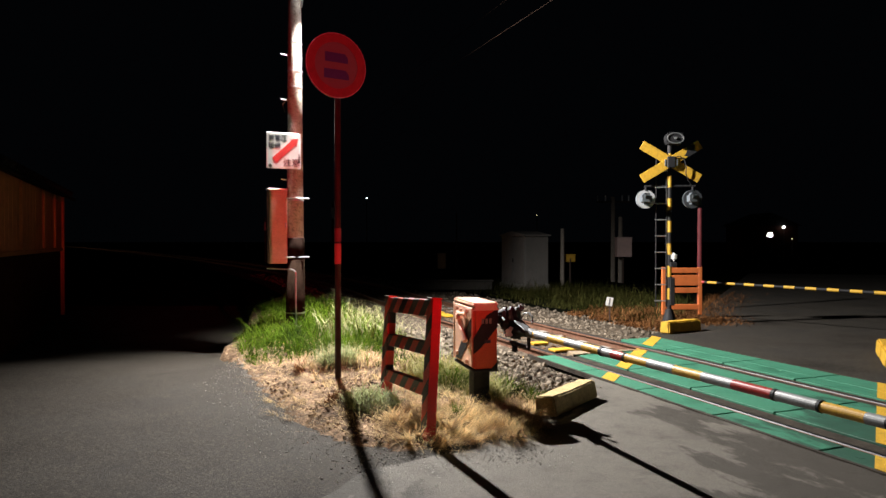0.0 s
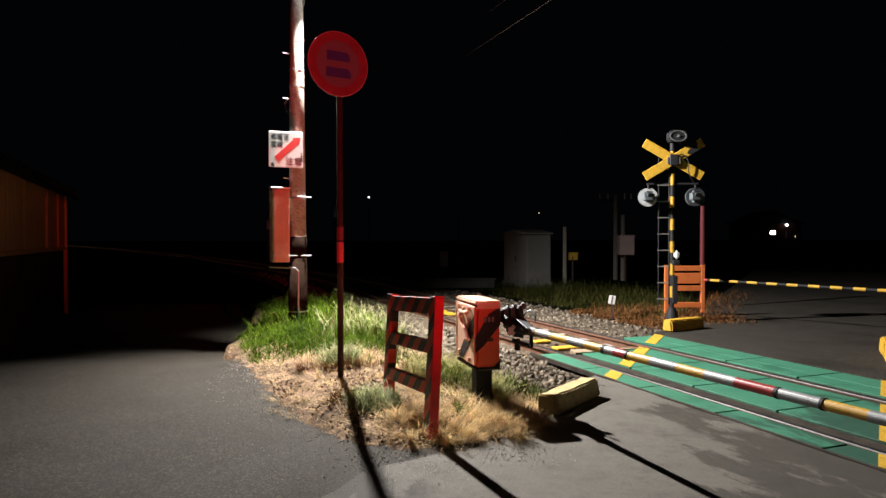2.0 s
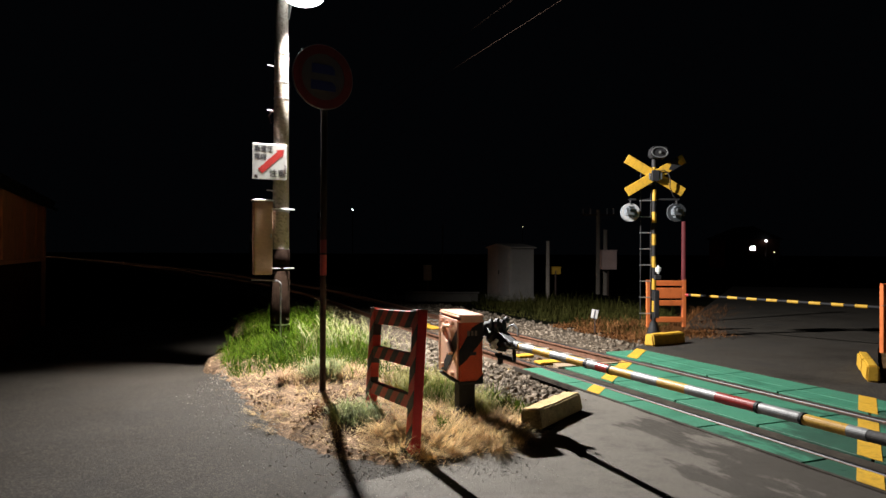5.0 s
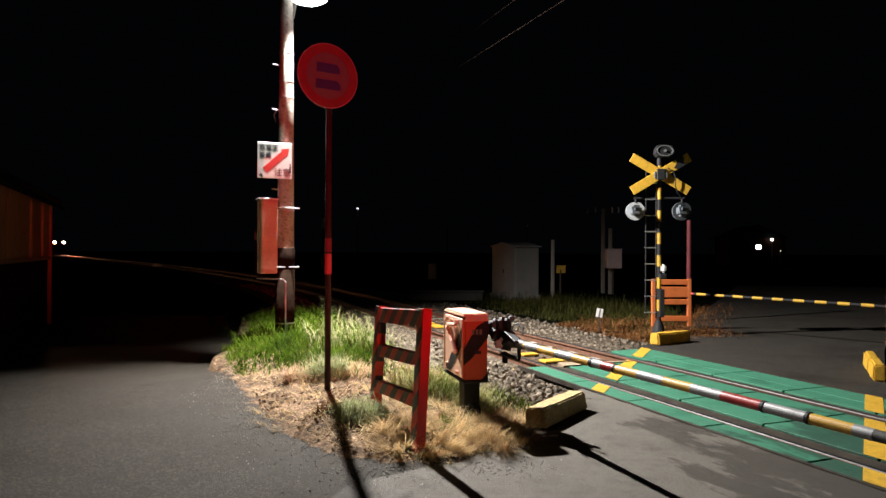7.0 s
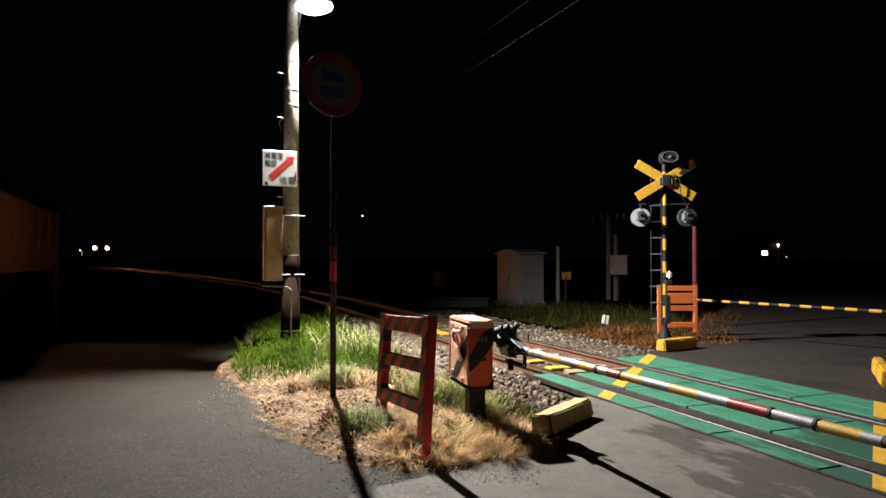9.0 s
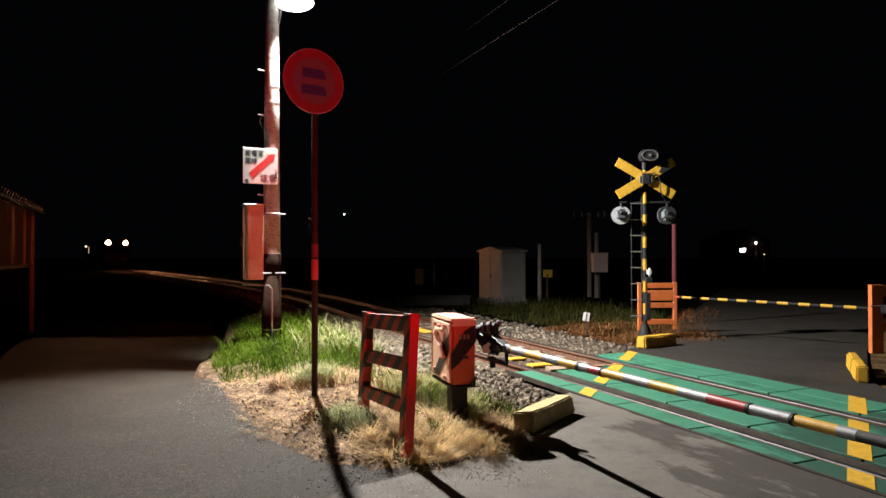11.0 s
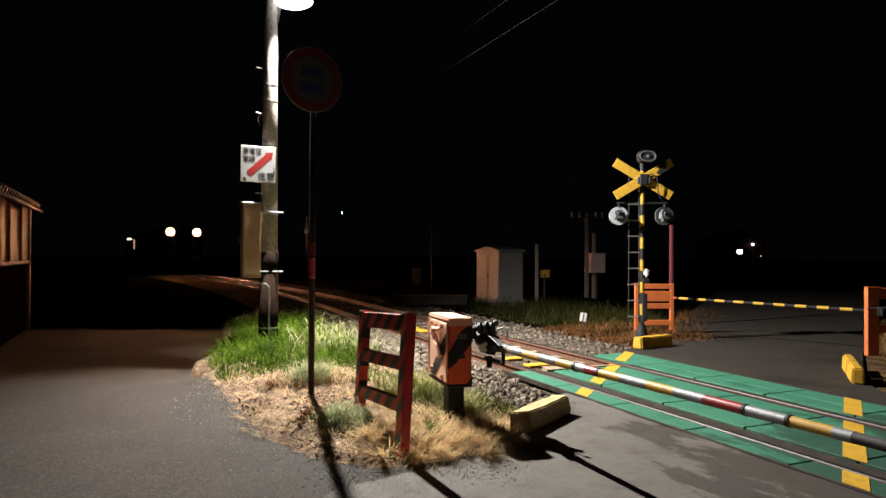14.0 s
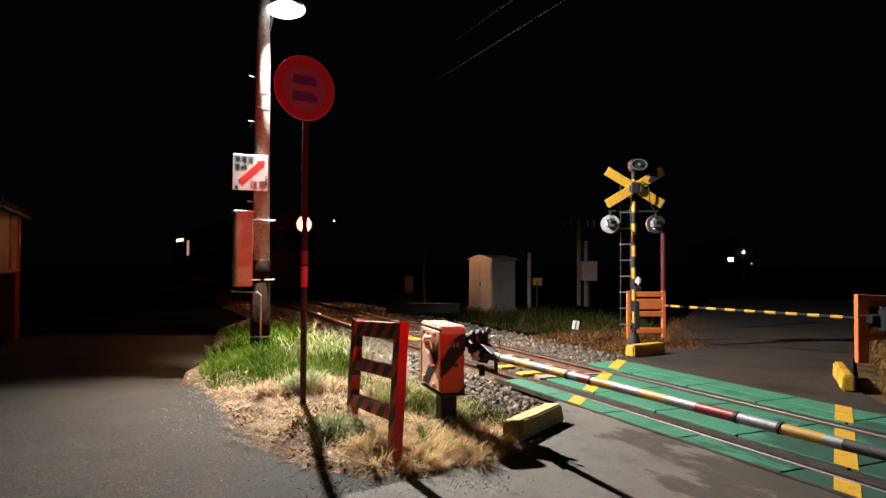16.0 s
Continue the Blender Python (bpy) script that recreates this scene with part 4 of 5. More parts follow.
part("hinge_block", box((0.16, 0.26, 0.17), H, 0.035, m=TILT, seg=2), BLACK, arm, "black hinge casting")
part("hinge_ear", box((0.07, 0.2, 0.1), H + Vector((-0.09, -0.03, 0.08)), 0.02, m=pose(0, 0, 0, 30, 15, 10)), BLACK, arm)
part("spring_rod", tube(H + Vector((-0.06, 0.08, 0.12)), H + Vector((0.1, -0.25, 0.02)), 0.022, n=12), BLACK, arm, "black spring rod")
part("hinge_cover", box((0.11, 0.12, 0.02), H + Vector((-0.02, -0.02, 0.11)), 0.006, m=pose(0, 0, 0, 25, 10, 20)), MATS["dull_steel"], arm, "bare metal cover plate")
part("tag", box((0.035, 0.012, 0.1), H + Vector((-0.06, -0.15, -0.02)), 0.003, m=pose(0, 0, 0, 0, 35, 20)), WHITE, arm, "white warning tag")
part("tag", box((0.035, 0.012, 0.08), H + Vector((-0.06, -0.152, -0.03)), 0.003, m=pose(0, 0, 0, 0, -40, 20)), WHITE, arm, "white warning tag")
part("cable", pipe([H + Vector((0.05, -0.1, 0.08)), H + Vector((0.07, -0.14, 0.14)), H + Vector((0.11, -0.19, 0.155)), H + Vector((0.135, -0.24, 0.12)), H + Vector((0.13, -0.27, 0.07))], 0.008), GALV, arm, "curved grey cable")
part("motor_drum", tube(H + Vector((-0.12, 0.02, 0.1)), H + Vector((0.04, -0.05, 0.13)), 0.062, n=20), BLACK, arm, "black motor drum")
for k in (-0.075, -0.02):
    c = H + Vector((k, -0.015 - 0.4 * (k + 0.1), 0.116 + 0.2 * (k + 0.1)))
    part("drum_band", tube(c - Vector((0.012, -0.005, 0.002)), c + Vector((0.012, -0.005, 0.002)), 0.066, n=20), MATS["dull_steel"], arm, "grey steel band")
part("cap_nut", box((0.05, 0.05, 0.05), H + Vector((0.06, -0.03, 0.18)), 0.01, m=pose(0, 0, 0, 10, 25, 20)), MATS["dull_steel"], arm, "grey square nut")
part("rest_bar", box((0.03, 0.36, 0.03), H + Vector((0.03, -0.2, -0.13)), 0.006, m=pose(0, 0, 0, 0, 0, 20)), BLACK, arm)
part("rest_leg", box((0.03, 0.03, 0.12), H + Vector((0.09, -0.35, -0.08)), 0.005), BLACK, arm)
part("rest_leg", box((0.05, 0.05, 0.1), H + Vector((0.0, -0.08, -0.16)), 0.008), BLACK, arm)

# far barrier, its arm thin and black with yellow bands
FA, FB = Vector((7.22, 9.9, 0.67)), Vector((4.9, 12.3, 0.72))
far_machine = thing("barrier_machine", "dark barrier machine behind the far guard fence", "barrier machine", pose(7.6, 9.78, 0))
far_arm = hung(part("arm", tube(FA, FB, 0.026, 0.02, 14), BLACK, None, "thin black barrier arm with yellow bands"), far_machine)
for k in range(9):
    t = 0.13 + k * 0.1
    part("arm_band", tube(FA.lerp(FB, t), FA.lerp(FB, t + 0.052), 0.03 - 0.006 * t, n=14), YELLOW, far_arm, "yellow band")
part("arm_socket", box((0.4, 0.12, 0.14), FA + Vector((0.1, 0, 0)), 0.02), BLACK, far_arm)
part("tip_lamp", tube(FB, FB + (FB - FA).normalized() * 0.05, 0.024, n=12), RED, far_arm, "red tip lens")
part("cable_rod", pipe([FA + Vector((-0.3, 0, 0.05)), FA + Vector((0.0, 0, 0.07)), FA + Vector((0.5, 0, 0.0))], 0.008), GALV, far_arm)
part("case", box((0.3, 0.24, 0.42), (-0.08, 0, 0.68), 0.03, seg=2), BLACK, far_machine)
part("bolt", tube((-0.36, 0.02, 0.86), (-0.14, 0.02, 0.84), 0.012, n=8), GALV, far_machine, "bright steel rod")
part("clamp", box((0.12, 0.16, 0.34), (-0.27, 0.05, 0.66), 0.02), BLACK, far_machine, "black arm clamp")
part("post", box((0.15, 0.15, 0.5), (0, 0, 0.24), 0.008), BLACK, far_machine)


# ---- crossing signals ----
# Shade painted into the backboards: left in a lit tone, right dark.
LITDISC = mat("lit_disc", (0.42, 0.43, 0.44), 0.5, 0, 0.3, 7, 60, 0.05, stain=0.4)
SHADEDISC = mat("shaded_disc", (0.03, 0.034, 0.038), 0.5, 0, 0.3, 7, 60, 0.05)
def crossing_signal(label, m, lit_from=None):
    s = thing("crossing_signal", label, "crossing signal", m, "warning signals of the crossing")
    z = 0.28
    k = 0
    while z < 3.15:
        part("mast_band", tube((0, 0, z), (0, 0, z + 0.2), 0.042, n=16), YELLOW if k % 2 else BLACK, s, "yellow band" if k % 2 else "black band")
        z += 0.2
        k += 1
    part("base", tube((0, 0, -0.02), (0, 0, 0.30), 0.15, 0.06, 16), BLACK, s, "black flared foot")
    for a in (31, -31):
        bm = box((1.18, 0.02, 0.165), (0, 0, 0), 0.004)
        b = part("cross_board", bm, YELLOW, s, "yellow crossbuck board")
        b.matrix_local = pose(0, -0.056 - 0.021 * (a < 0), 2.93, 0, a, 0)
    ragged = [(0.30, -0.084), (0.47, -0.084), (0.45, -0.03), (0.5, 0.03), (0.49, 0.084), (0.36, 0.084), (0.34, 0.02), (0.25, -0.03)]
    b = part("black_patch", plate(ragged, -0.006), BLACK, s, "black crossbuck stripe")
    b.matrix_local = pose(0, -0.088, 2.93, 0, -31, 0)
    part("cross_clamp", box((0.14, 0.03, 0.2), (0, -0.104, 2.92), 0.01), BLACK, s, "black clamp holding the crossbuck")
    for x in (-0.1, 0.1):
        part("clamp_plate", box((0.03, 0.02, 0.12), (x, -0.1, 2.91), 0.005), MATS["dull_steel"], s, "grey clamp plate")
    part("cable", pipe([(0.06, -0.11, 3.0), (0.14, -0.11, 3.02), (0.22, -0.11, 2.97), (0.26, -0.11, 2.84), (0.25, -0.11, 2.72), (0.3, -0.08, 2.6), (0.38, -0.04, 2.5)], 0.009), BLACK, s, "looped black cable")
    horn = part("loudspeaker", plate([(-0.15, -0.05), (-0.11, -0.1), (0.11, -0.1), (0.15, -0.05), (0.15, 0.05), (0.11, 0.1), (-0.11, 0.1), (-0.15, 0.05)], 0.2), BLACK, s, "black loudspeaker horn")
    horn.matrix_local = pose(0.05, -0.18, 3.33, 0, 4, 0)
    b = bezel("horn_rim", 0.148, 0.128, 0.03, GALV, horn, "grey horn rim")
    b.matrix_local = pose(0, -0.012, 0) @ Matrix.Diagonal((1, 1, 0.66, 1))
    part("horn_core", tube((0, -0.02, 0), (0, 0.03, 0), 0.025, n=12), GALV, horn)
    part("crossbar", tube((-0.45, 0, 2.5), (0.45, 0, 2.5), 0.02, n=10), BLACK, s)
    for x, tone in ((-0.42, LITDISC), (0.4, SHADEDISC)):
        b = part("back_board", disc(0.165, 0.02), tone, s, "round signal lamp backboard")
        b.matrix_local = pose(x, -0.02, 2.27)
        b = part("lamp_case", box((0.21, 0.16, 0.2), (0, 0, 0), 0.045, seg=3), mat("lamp_grey", (0.13, 0.15, 0.17), 0.35, 0, 0.2, 8, 60, 0.05), s, "rounded grey lamp case")
        b.matrix_local = pose(x - 0.02, -0.11, 2.27, 0, 0, 18)
        b = part("case_cover", box((0.15, 0.02, 0.14), (0, 0, 0), 0.006, seg=2), mat("grey_enamel", (0.3, 0.33, 0.36), 0.2, 0.3, 0.15, 8, 60, 0.03), s, "glossy grey case cover")
        b.matrix_local = pose(x - 0.045, -0.187, 2.275, -14, 0, 18)
        h = bezel("hood", 0.165, 0.158, 0.07, MATS["lamp_grey"], s, "grey lamp hood")
        h.matrix_local = pose(x, 0.0, 2.27)
        part("hanger", tube((x, 0, 2.5), (x, -0.02, 2.42), 0.018, n=10), BLACK, s)
    for x in (-0.24, -0.06):
        part("ladder_stile", tube((x, -0.02, 0.35), (x, -0.02, 2.98), 0.011, n=8), BLACK, s)
    part("ladder_top", pipe([(-0.24, -0.02, 2.98), (-0.22, -0.02, 3.04), (-0.16, -0.02, 3.06), (0.05, -0.02, 3.03)], 0.014), BLACK, s)
    for k in range(9):
        part("rung", tube((-0.26, -0.02, 0.45 + 0.29 * k), (-0.05, -0.02, 0.45 + 0.29 * k), 0.011, n=8), GALV, s)
    part("junction_box", box((0.1, 0.09, 0.15), (0.06, -0.07, 1.24), 0.035, seg=3), WHITE, s, "small pale junction box")
    part("bracket_box", box((0.12, 0.1, 0.09), (0.05, -0.06, 1.1), 0.012), BLACK, s)
    part("cable_box", box((0.09, 0.1, 0.5), (0.04, -0.02, 0.62), 0.012), BLACK, s)
    return s


crossing_signal("yellow and black crossing signal with crossbuck, ladder and unlit lamps", pose(4.05, 11.75, -0.03, 0, 0, -4))
near_signal = thing("crossing_signal", "crossing signal behind the viewpoint with a flashing red lamp", "crossing signal", pose(SIGNAL.x + 0.35, SIGNAL.y - 0.25, 0), "warning signals of the crossing")
part("mast", tube((0, 0, -0.02), (0, 0, 3.2), 0.045, n=16), YELLOW, near_signal)
part("base", tube((0, 0, -0.02), (0, 0, 0.3), 0.15, 0.06, 16), BLACK, near_signal)
part("crossbar", tube((-0.35, 0.1, 2.6), (0.4, -0.1, 2.6), 0.02, n=10), BLACK, near_signal)
LAMPTURN = look(SIGNAL, SIGNAL_AIM)
bm = bmesh.new()
bmesh.ops.create_cone(bm, cap_ends=False, segments=28, radius1=0.16, radius2=0.16, depth=0.2)
hood = part("lamp_hood", bm, BLACK, near_signal, "round black lamp hood")
hood.matrix_world = LAMPTURN @ pose(0, 0, 0.04)

# an added, unseen shutter swings before the red lamp to make it flash
shutter = part("added_shutter", box((0.42, 0.42, 0.01), (0, 0, 0), 0.002), BLACK)
tagged(shutter, "added unseen shutter that makes the red signal lamp flash", "shutter")

# ---- kerb blocks ----
def kerb_block(label, m, size, chip, material=YELLOW):
    bm = bmesh.new()
    w, l, h = size
    prof = [(-w / 2, 0), (w / 2, 0), (w / 2 * 0.8, h), (-w / 2 * 0.8, h)]
    rows = []
    for j in range(8):
        y = -l / 2 + l * j / 7
        rows.append([bm.verts.new((x + 0.008 * noise.noise((x * 9, y * 7, z * 9)), y, z + (0.012 * noise.noise((x * 7, y * 7, 2)) if z > 0 else 0))) for x, z in prof])
    for a, b in zip(rows, rows[1:]):
        for i in range(4):
            bm.faces.new((a[i], a[(i + 1) % 4], b[(i + 1) % 4], b[i]))
    bm.faces.new(rows[0])
    bm.faces.new(rows[-1][::-1])
    bmesh.ops.recalc_face_normals(bm, faces=bm.faces[:])
    bmesh.ops.bevel(bm, geom=[e for e in bm.edges if e.calc_face_angle(0) > 0.6], offset=chip, segments=2, affect="EDGES")
    k = part("kerb_block", bm, material)
    k.matrix_world = m
    return tagged(k, label, "kerb block", "kerb blocks beside the crossing")


kerb_block("chipped concrete kerb block with worn yellow paint, tilted in the gravel", pose(1.13, 5.92, 0.005, 0, -5, -36), (0.21, 0.88, 0.165), 0.013, mat("worn_yellow_concrete", (0.5, 0.33, 0.11), 0.85, 0, 0.4, 6, 60, 0.7, second=(0.55, 0.43, 0.22), stain=0.75))
kerb_block("yellow concrete kerb block at the foot of the signal", pose(3.91, 10.78, 0.0, 0, 0, -58), (0.2, 0.82, 0.19), 0.02)
kerb_block("yellow concrete kerb block beside the far barrier", pose(5.36, 7.86, 0.0, 0, 0, -29), (0.15, 0.6, 0.2), 0.02)
kerb_block("yellow concrete kerb block beside the far barrier", pose(5.67, 8.42, 0.0, 0, 0, -29), (0.15, 0.62, 0.2), 0.02)

# ---- trackside marker and far things ----
marker = thing("track_marker", "small white striped marker plate on a thin stake", "marker", pose(3.28, 12.9, -0.08))
part("stake", tube((0, 0, 0), (0.0, 0, 0.4), 0.014, n=8), BROWN, marker)
part("plate", box((0.13, 0.01, 0.17), (-0.01, -0.015, 0.38), 0.004, m=pose(0, 0, 0, 0, 10, 0)), WHITE, marker)
part("stripe", box((0.02, 0.004, 0.15), (-0.01, -0.022, 0.38), 0.0, m=pose(0, 0, 0, 0, 10, 0)), INK, marker)

shed = thing("relay_shed", "pale steel relay shed with a shallow gabled roof among weeds", "shed", Matrix(((U.x, V.x, 0, 2.62), (U.y, V.y, 0, 21.0), (0, 0, 1, -0.1), (0, 0, 0, 1))))
SHED = mat("shed_steel", (0.26, 0.245, 0.23), 0.6, 0, 0.2, 2, 30, 0.1, stain=0.4)
part("body", box((1.7, 0.85, 1.6), (-0.85, 0.43, 0.95), 0.01), SHED, shed)
part("plinth", box((1.8, 0.95, 0.2), (-0.85, 0.43, 0.08), 0.01), CONCRETE, shed)
part("roof", plate([(-0.92, 0), (0.92, 0), (0.92, 0.04), (0, 0.17), (-0.92, 0.04)], 0.97, pose(-0.85, -0.06, 1.745)), SHED, shed, "shallow gabled roof")
for x in (-1.26, -0.44):
    part("door_leaf", box((0.78, 0.014, 1.45), (x, -0.005, 0.93), 0.004), SHED, shed)
part("handle", box((0.03, 0.03, 0.14), (-0.8, -0.02, 0.95), 0.004), BLACK, shed)


def far_post(label, x, y, h, r, m):
    p = thing("trackside_post", label, "post", pose(x, y, -0.1))
    part("shaft", tube((0, 0, 0), (0, 0, h), r, r * 0.85, 12), m, p)
    return p


def far_box(label, x, y, z, size, m):
    p = thing("trackside_box", label, "equipment box", pose(x, y, -0.1))
    part("case", box(size, (0, 0, z), 0.015), m, p)
    part("stand", tube((0, 0, 0), (0, 0, z), 0.035, n=10), BROWN, p)
    part("lid", box((size[0] + 0.04, size[1] + 0.04, 0.03), (0, 0, z + size[2] / 2), 0.008), m, p)
    return p


far_post("slim grey post beside the relay shed", 4.0, 22.0, 2.0, 0.07, POLE)
far_box("small yellow-green plate on a stake by the track", 4.3, 22.2, 1.0, (0.35, 0.05, 0.25), YELLOW)
g = far_post("steel mast with cross arms beside the track", 6.6, 25.5, 3.3, 0.09, POLE)
part("cross_arm", box((1.3, 0.06, 0.06), (0, 0, 3.1), 0.005), BROWN, g)
for x in (-0.6, -0.3, 0.35, 0.6):
    part("insulator", tube((x, 0, 3.1), (x, 0, 3.35), 0.03, n=10), GALV, g)
far_post("short concrete post beside the mast", 6.75, 25.0, 2.5, 0.09, POLE)
far_box("grey-pink steel equipment box on a stand", 6.75, 24.6, 1.35, (0.55, 0.4, 0.72), mat("pink_steel", (0.62, 0.45, 0.42), 0.6, 0, 0.15, 3, 30, 0.05))
far_box("small pale equipment box by the track", -0.05, 24.0, 0.85, (0.3, 0.25, 0.55), CABINET)
far_post("thin rod antenna post", 0.5, 24.2, 2.6, 0.03, BROWN)
rp = far_post("dark red steel post behind the signal", 5.55, 14.2, 2.3, 0.055, mat("oxide_red", (0.10, 0.008, 0.012), 0.7, 0, 0.3, 6, 50, 0.1))
for x, y, z in ((-12.98, 48.0, 2.6), (-6.05, 36.0, 3.05)):
    p = far_post("slim dark trackside post with a pale insulator", x, y, z + 0.7, 0.06, BROWN)
    part("insulator", tube((0, -0.05, z - 0.25), (0, -0.05, z + 0.35), 0.09, 0.05, 12), WHITE, p, "pale porcelain insulator")
TROUGH = mat("dirty_concrete", (0.07, 0.064, 0.055), 0.9, 0, 0.4, 4, 60, 0.4, stain=0.5)
low = thing("cable_trough", "low stained concrete cable trough beside the far track", "trough", pose(0.4, 20.8, -0.05))
part("lid", box((2.4, 0.3, 0.05), (0, 0, 0.28), 0.01), TROUGH, low)
part("wall", box((2.3, 0.24, 0.27), (0, 0, 0.13), 0.01), TROUGH, low)

# overhead wires along the track
for z, v, name in ((5.2, 0.01, "contact wire"), (5.8, 0.1, "carrier wire")):
    path = []
    for dist in range(0, 42, 3):
        p, d = along(dist)
        n = Vector((d.y, -d.x))
        path.append((p.x + n.x * v, p.y + n.y * v, z))
    p0 = on_track(9, v, z)
    w = part("overhead_wire", pipe([tuple(p0)] + path, 0.0035, 6), SHEATH)
    tagged(w, "thin overhead " + name + " above the track", "wire", "overhead wires")

# ---- house at the lane ----
house = thing("house", "low gabled house with dark plinth and timber boarding", "house", pose(-7.55, 11.86, 0.2, 0, 0, 23))
TIMBER = mat("timber_board", (0.6, 0.22, 0.09), 0.6, 0, 0.3, 3, 40, 0.2, stain=0.3, spec=0.3)
PLINTH = mat("dark_plinth", (0.05, 0.02, 0.014), 0.9, 0, 0.3, 3, 40, 0.3, spec=0.0)
TILE = mat("roof_tile", (0.014, 0.013, 0.013), 0.5, 0, 0.3, 4, 40, 0.2, spec=0.08)
part("wall", box((6.0, 9.0, 3.1), (-3.0, 0, 0.85), 0.02), PLINTH, house, "dark rendered wall")
for k in range(30):
    part("board", box((0.03, 0.29, 1.24), (0.016, -4.35 + k * 0.3, 1.74), 0.004), TIMBER, house)
part("sill", box((0.07, 9.0, 0.08), (0.03, 0, 1.09), 0.01), TIMBER, house)
part("corner_post", box((0.1, 0.14, 2.95), (0.03, 4.45, 0.88), 0.01), TIMBER, house)
for y in (-3.0, -0.6, 1.7, 3.2):
    part("wall_post", box((0.07, 0.1, 1.2), (0.04, y, 1.74), 0.008), TIMBER, house)
part("roof_slope", plate([(0.22, 2.34), (-3.0, 3.8), (-3.0, 3.9), (0.22, 2.44)], 9.55, pose(0, -4.9, 0)), TILE, house, "dark tiled roof slope")
part("roof_slope", plate([(-6.32, 2.3), (-3.0, 3.8), (-3.0, 3.9), (-6.32, 2.4)], 9.55, pose(0, -4.9, 0)), TILE, house, "dark tiled roof slope")
for k in range(34):
    y = -4.75 + k * 0.28
    part("eave_tile", tube((0.25, y, 2.42), (-0.05, y, 2.56), 0.07, n=10), TILE, house)
part("gutter", tube((0.28, -4.9, 2.3), (0.28, 4.62, 2.3), 0.04, n=12), TILE, house)

# ---- distant lamps ----
def far_lamp(label, x, y, z, r, m):
    p = thing("distant_lamp", label, "lamp", pose(x, y, -0.1))
    part("mast", tube((0, 0, 0), (0, 0, z), 0.06, n=8), BROWN, p)
    bm = bmesh.new()
    bmesh.ops.create_uvsphere(bm, u_segments=12, v_segments=8, radius=r * 0.75, matrix=Matrix.Translation((0, 0, z + r)))
    part("bulb", bm, m, p, "glowing bulb")


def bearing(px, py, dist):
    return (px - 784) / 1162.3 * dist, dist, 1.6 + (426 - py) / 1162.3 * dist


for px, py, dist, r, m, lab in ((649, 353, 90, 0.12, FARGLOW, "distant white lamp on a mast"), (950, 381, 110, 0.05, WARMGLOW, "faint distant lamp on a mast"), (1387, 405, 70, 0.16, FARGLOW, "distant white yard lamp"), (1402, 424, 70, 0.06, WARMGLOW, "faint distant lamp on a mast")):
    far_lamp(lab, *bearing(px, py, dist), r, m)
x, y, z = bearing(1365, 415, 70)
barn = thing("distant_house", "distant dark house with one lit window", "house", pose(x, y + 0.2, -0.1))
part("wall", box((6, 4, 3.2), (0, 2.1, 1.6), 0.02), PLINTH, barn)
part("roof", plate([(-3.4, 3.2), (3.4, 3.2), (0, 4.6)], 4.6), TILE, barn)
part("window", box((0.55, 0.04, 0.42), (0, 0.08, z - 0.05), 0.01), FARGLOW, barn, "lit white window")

# ---- train ----
train = thing("train", "dark railcar with bright orange-white headlights approaching on the track", "train")
prof = [(-1.35, 0.95), (1.35, 0.95), (1.4, 1.3), (1.4, 2.9), (1.2, 3.4), (0.7, 3.62), (-0.7, 3.62), (-1.2, 3.4), (-1.4, 2.9), (-1.4, 1.3)]
body = plate(prof, 19.5, bevel=0.05)
part("car_body", body, STEELBODY, train)
part("front_mask", box((2.3, 0.06, 0.95), (0, -0.02, 2.4), 0.02), BLACK, train, "black cab front")
for x in (-0.72, 0.72):
    part("windscreen", box((0.95, 0.03, 0.75), (x, -0.055, 2.4), 0.02), DARKGLASS, train)
part("door", box((0.6, 0.05, 2.0), (0, -0.02, 2.0), 0.02), STEELBODY, train)
part("skirt", box((2.4, 0.5, 0.5), (0, 0.3, 0.65), 0.05), BLACK, train)
for y in (3, 5.2, 14.3, 16.5):
    part("wheelset", tube((-0.8, y, 0.43), (0.8, y, 0.43), 0.43, n=24), BLACK, train)
for y in (4.1, 15.4):
    part("bogie", box((2.2, 3.2, 0.45), (0, y, 0.6), 0.05), BLACK, train)
for x in (-0.95, 0.95):
    part("headlight", tube((x, -0.03, 3.15), (x, -0.01, 3.15), 0.21, n=24), HEAD, train, "blazing round headlight")
    # Added louvre, too fine to see, that narrows the headlight's spread.
    grid = bmesh.new()
    for k in range(-3, 4):
        box((0.004, 0.12, 0.42), (k * 0.06, 0, 0), 0, bm=grid)
        box((0.42, 0.12, 0.004), (0, 0, k * 0.06), 0, bm=grid)
    louvre = part("added_louvre", grid, BLACK, train, "added black louvre that narrows the headlight beam")
    louvre.matrix_local = pose(x, -0.1, 3.15)
    # Glowing ring put round the lamp in place of its halo of glare.
    bezel("headlight_halo", 0.33, 0.208, -0.01, HALOGLOW, train, "warm glowing ring in place of the headlight's halo").matrix_local = pose(x, -0.03, 3.15)
    rim = bezel("headlight_rim", 0.37, 0.335, -0.1, BLACK, train, "black headlight bezel")
    rim.matrix_local = pose(x, 0.0, 3.15)
for side in (-1, 1):
    for k in range(7):
        part("side_window", box((0.03, 1.5, 0.85), (side * 1.4, 2.6 + k * 2.2, 2.4), 0.02), DARKGLASS, train)
for k in range(3):
    part("door_lamp", box((0.05, 0.35, 0.18), (-1.44, 15.6 + 0.9 * k, 2.9), 0.01), WARMGLOW, train, "small lit door lamp")
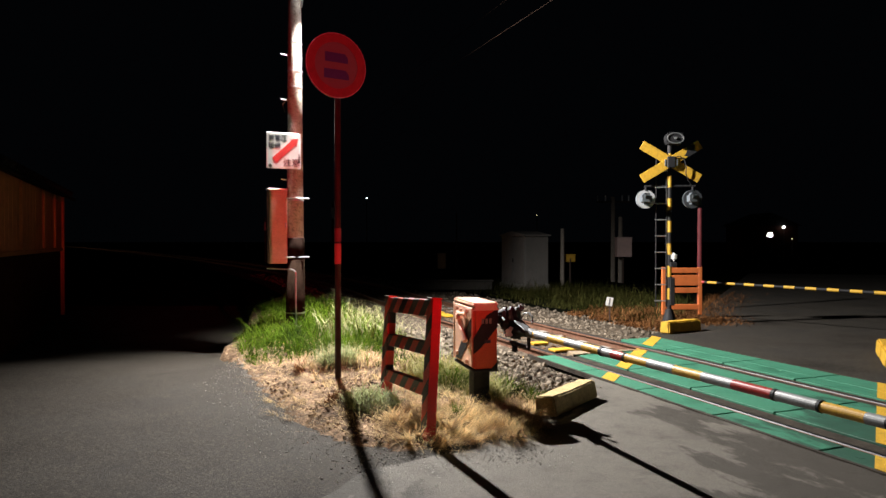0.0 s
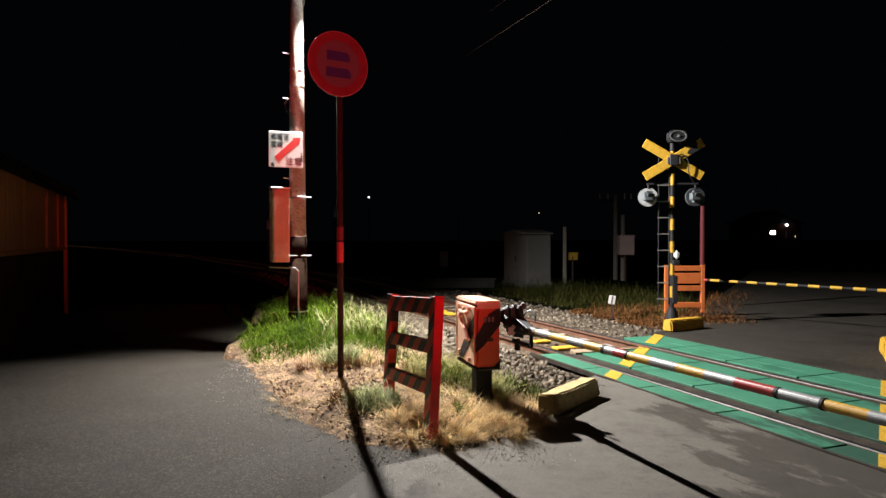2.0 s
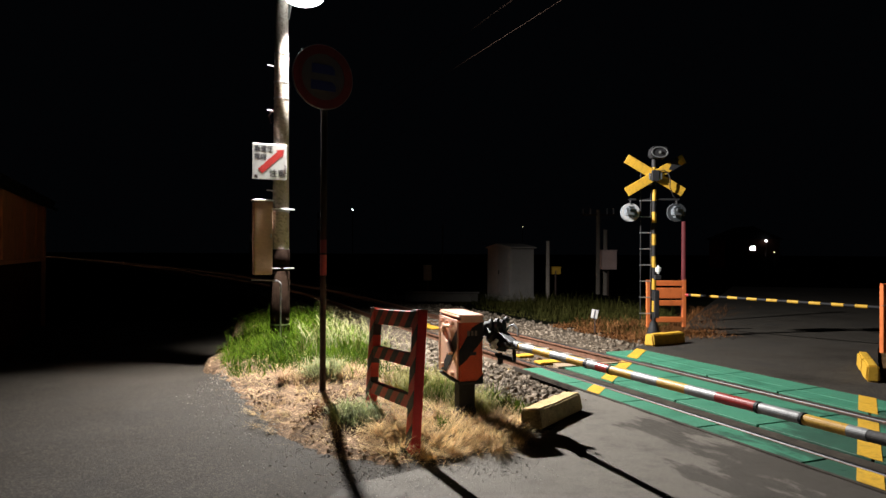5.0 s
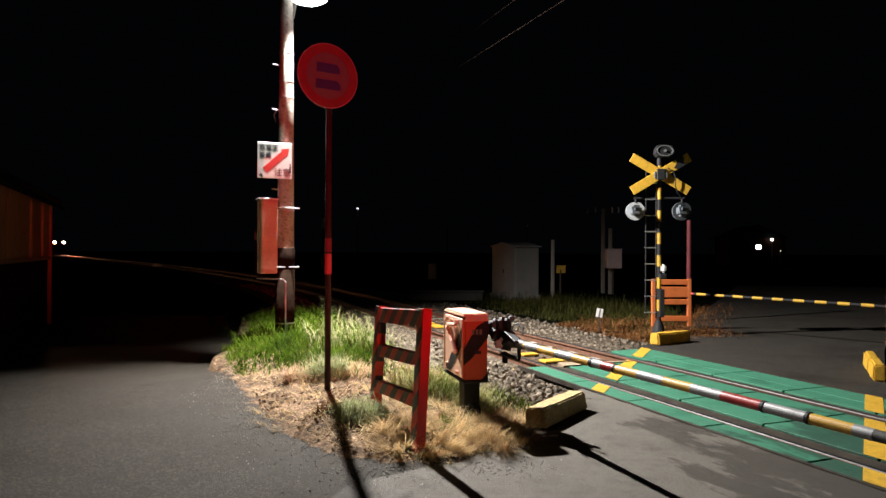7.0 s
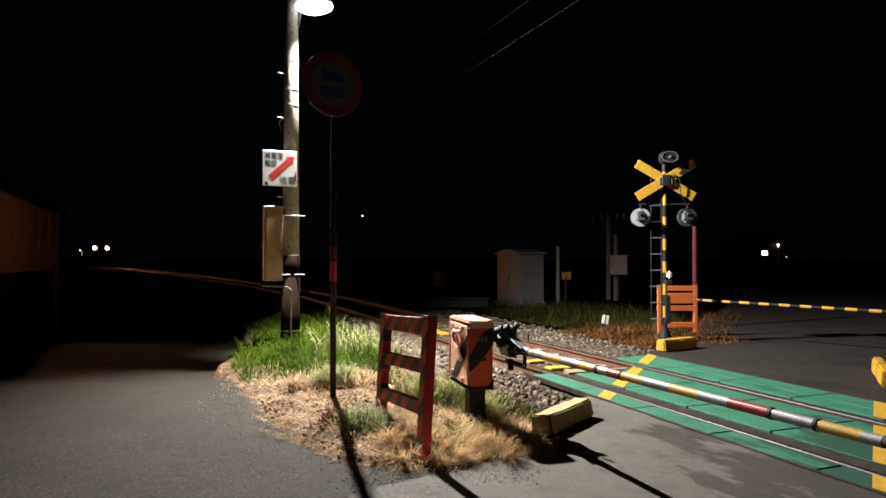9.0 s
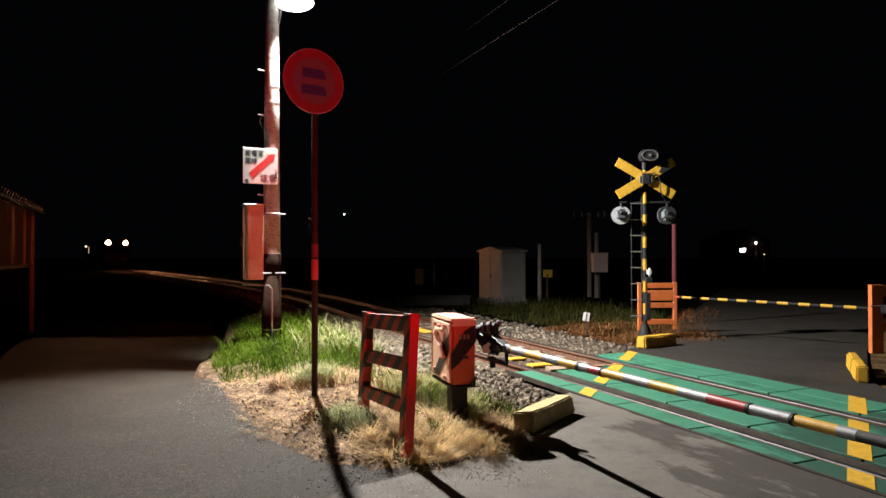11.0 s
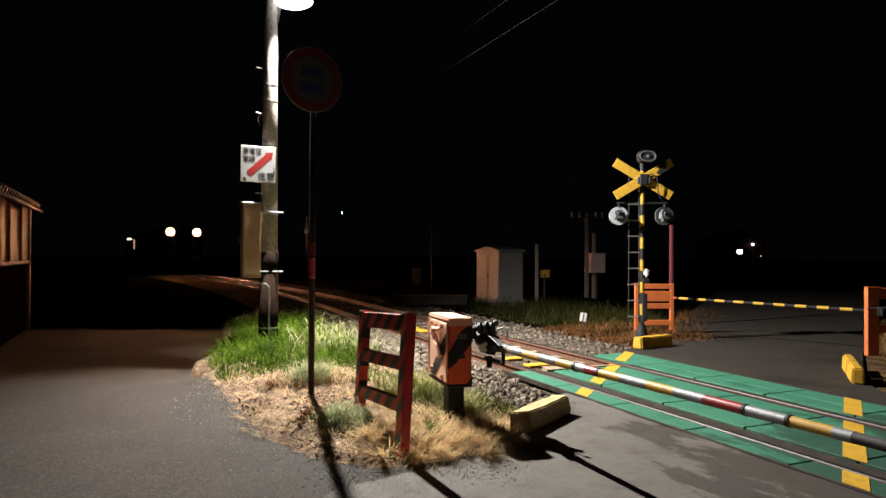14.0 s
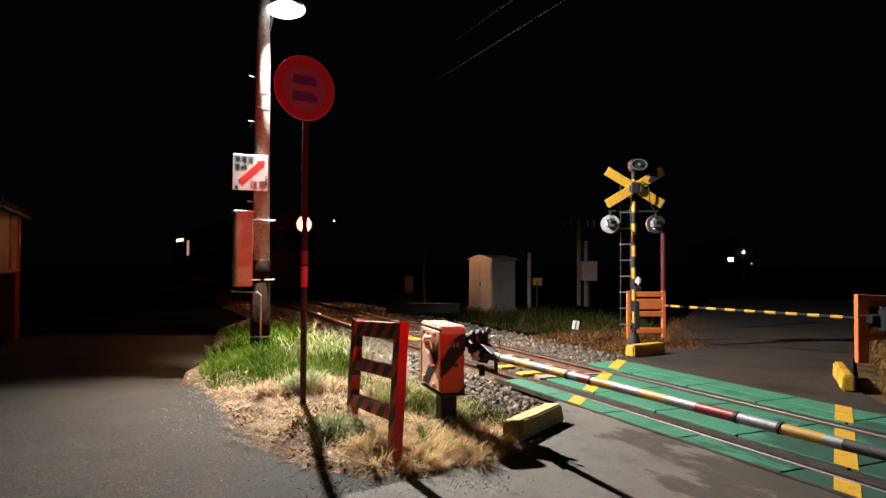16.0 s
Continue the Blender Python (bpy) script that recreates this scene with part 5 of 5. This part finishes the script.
part("gangway_light", box((0.05, 0.25, 0.9), (-1.44, 13.6, 2.35), 0.005), mat("pink_glow", (1, 0.7, 0.6), emit=((1.0, 0.6, 0.45), 0.5)), train)


def motions():
    # the red lamp is open on these spells, shut between
    open_m = LAMPTURN @ pose(0, 0.62, -0.2)
    shut_m = LAMPTURN @ pose(0, 0.0, -0.2)
    rows = [(0.0, open_m), (0.03, open_m)]
    for on, off in [(-1.0, 0.07)] + [(0.62 + 1.232 * k, 1.225 + 1.232 * k) for k in range(12)] + [(15.4, 17.0)]:
        if on > 0:
            rows += [(on, shut_m), (on + 0.035, open_m)]
        rows += [(off, open_m), (off + 0.035, shut_m)]
    rows = [r for r in rows if r[0] <= 16.0]
    rows.append((16.04, rows[-1][1]))
    walk(shutter, rows)
    walk(train, [(t, Matrix.Translation((x, y, 0.0)) @ pose(0, 0, 0, 0, 0, h)) for t, x, y, h in TRAIN])


TRAIN = [
    (0, -239.76, 346.33, 40.96),
    (0.5, -228.9, 333.79, 40.86),
    (1, -217.41, 320.44, 40.72),
    (1.5, -206.21, 307.33, 40.5),
    (2, -195.1, 294.18, 40.17),
    (2.5, -184.17, 281.04, 39.77),
    (3, -173.1, 267.53, 39.31),
    (3.5, -162.47, 254.33, 38.85),
    (4, -151.67, 240.71, 38.39),
    (4.5, -141.08, 227.19, 38.05),
    (5, -130.53, 213.67, 37.98),
    (5.5, -120.03, 200.12, 37.74),
    (6, -109.72, 186.35, 36.8),
    (6.5, -99.68, 172.49, 35.89),
    (7, -89.73, 158.66, 35.73),
    (7.5, -80.2, 145.11, 35.1),
    (8, -71.72, 132.84, 34.69),
    (8.5, -64.19, 121.93, 34.58),
    (9, -57.36, 111.92, 34.39),
    (9.5, -51.25, 102.86, 34.07),
    (10, -45.8, 94.7, 33.79),
    (10.5, -41.07, 87.48, 33.45),
    (11, -36.8, 80.87, 33.05),
    (11.5, -33.02, 74.96, 32.78),
    (12, -29.51, 69.47, 32.62),
    (12.5, -26.32, 64.4, 32.45),
    (13, -23.34, 59.6, 32.16),
    (13.5, -20.49, 54.93, 31.76),
    (14, -17.7, 50.23, 31.26),
    (14.5, -14.84, 45.32, 30.73),
    (15, -11.84, 40.07, 30.16),
    (15.5, -8.69, 34.31, 29.38),
    (16, -5.4, 27.77, 27.89),
]
motions()
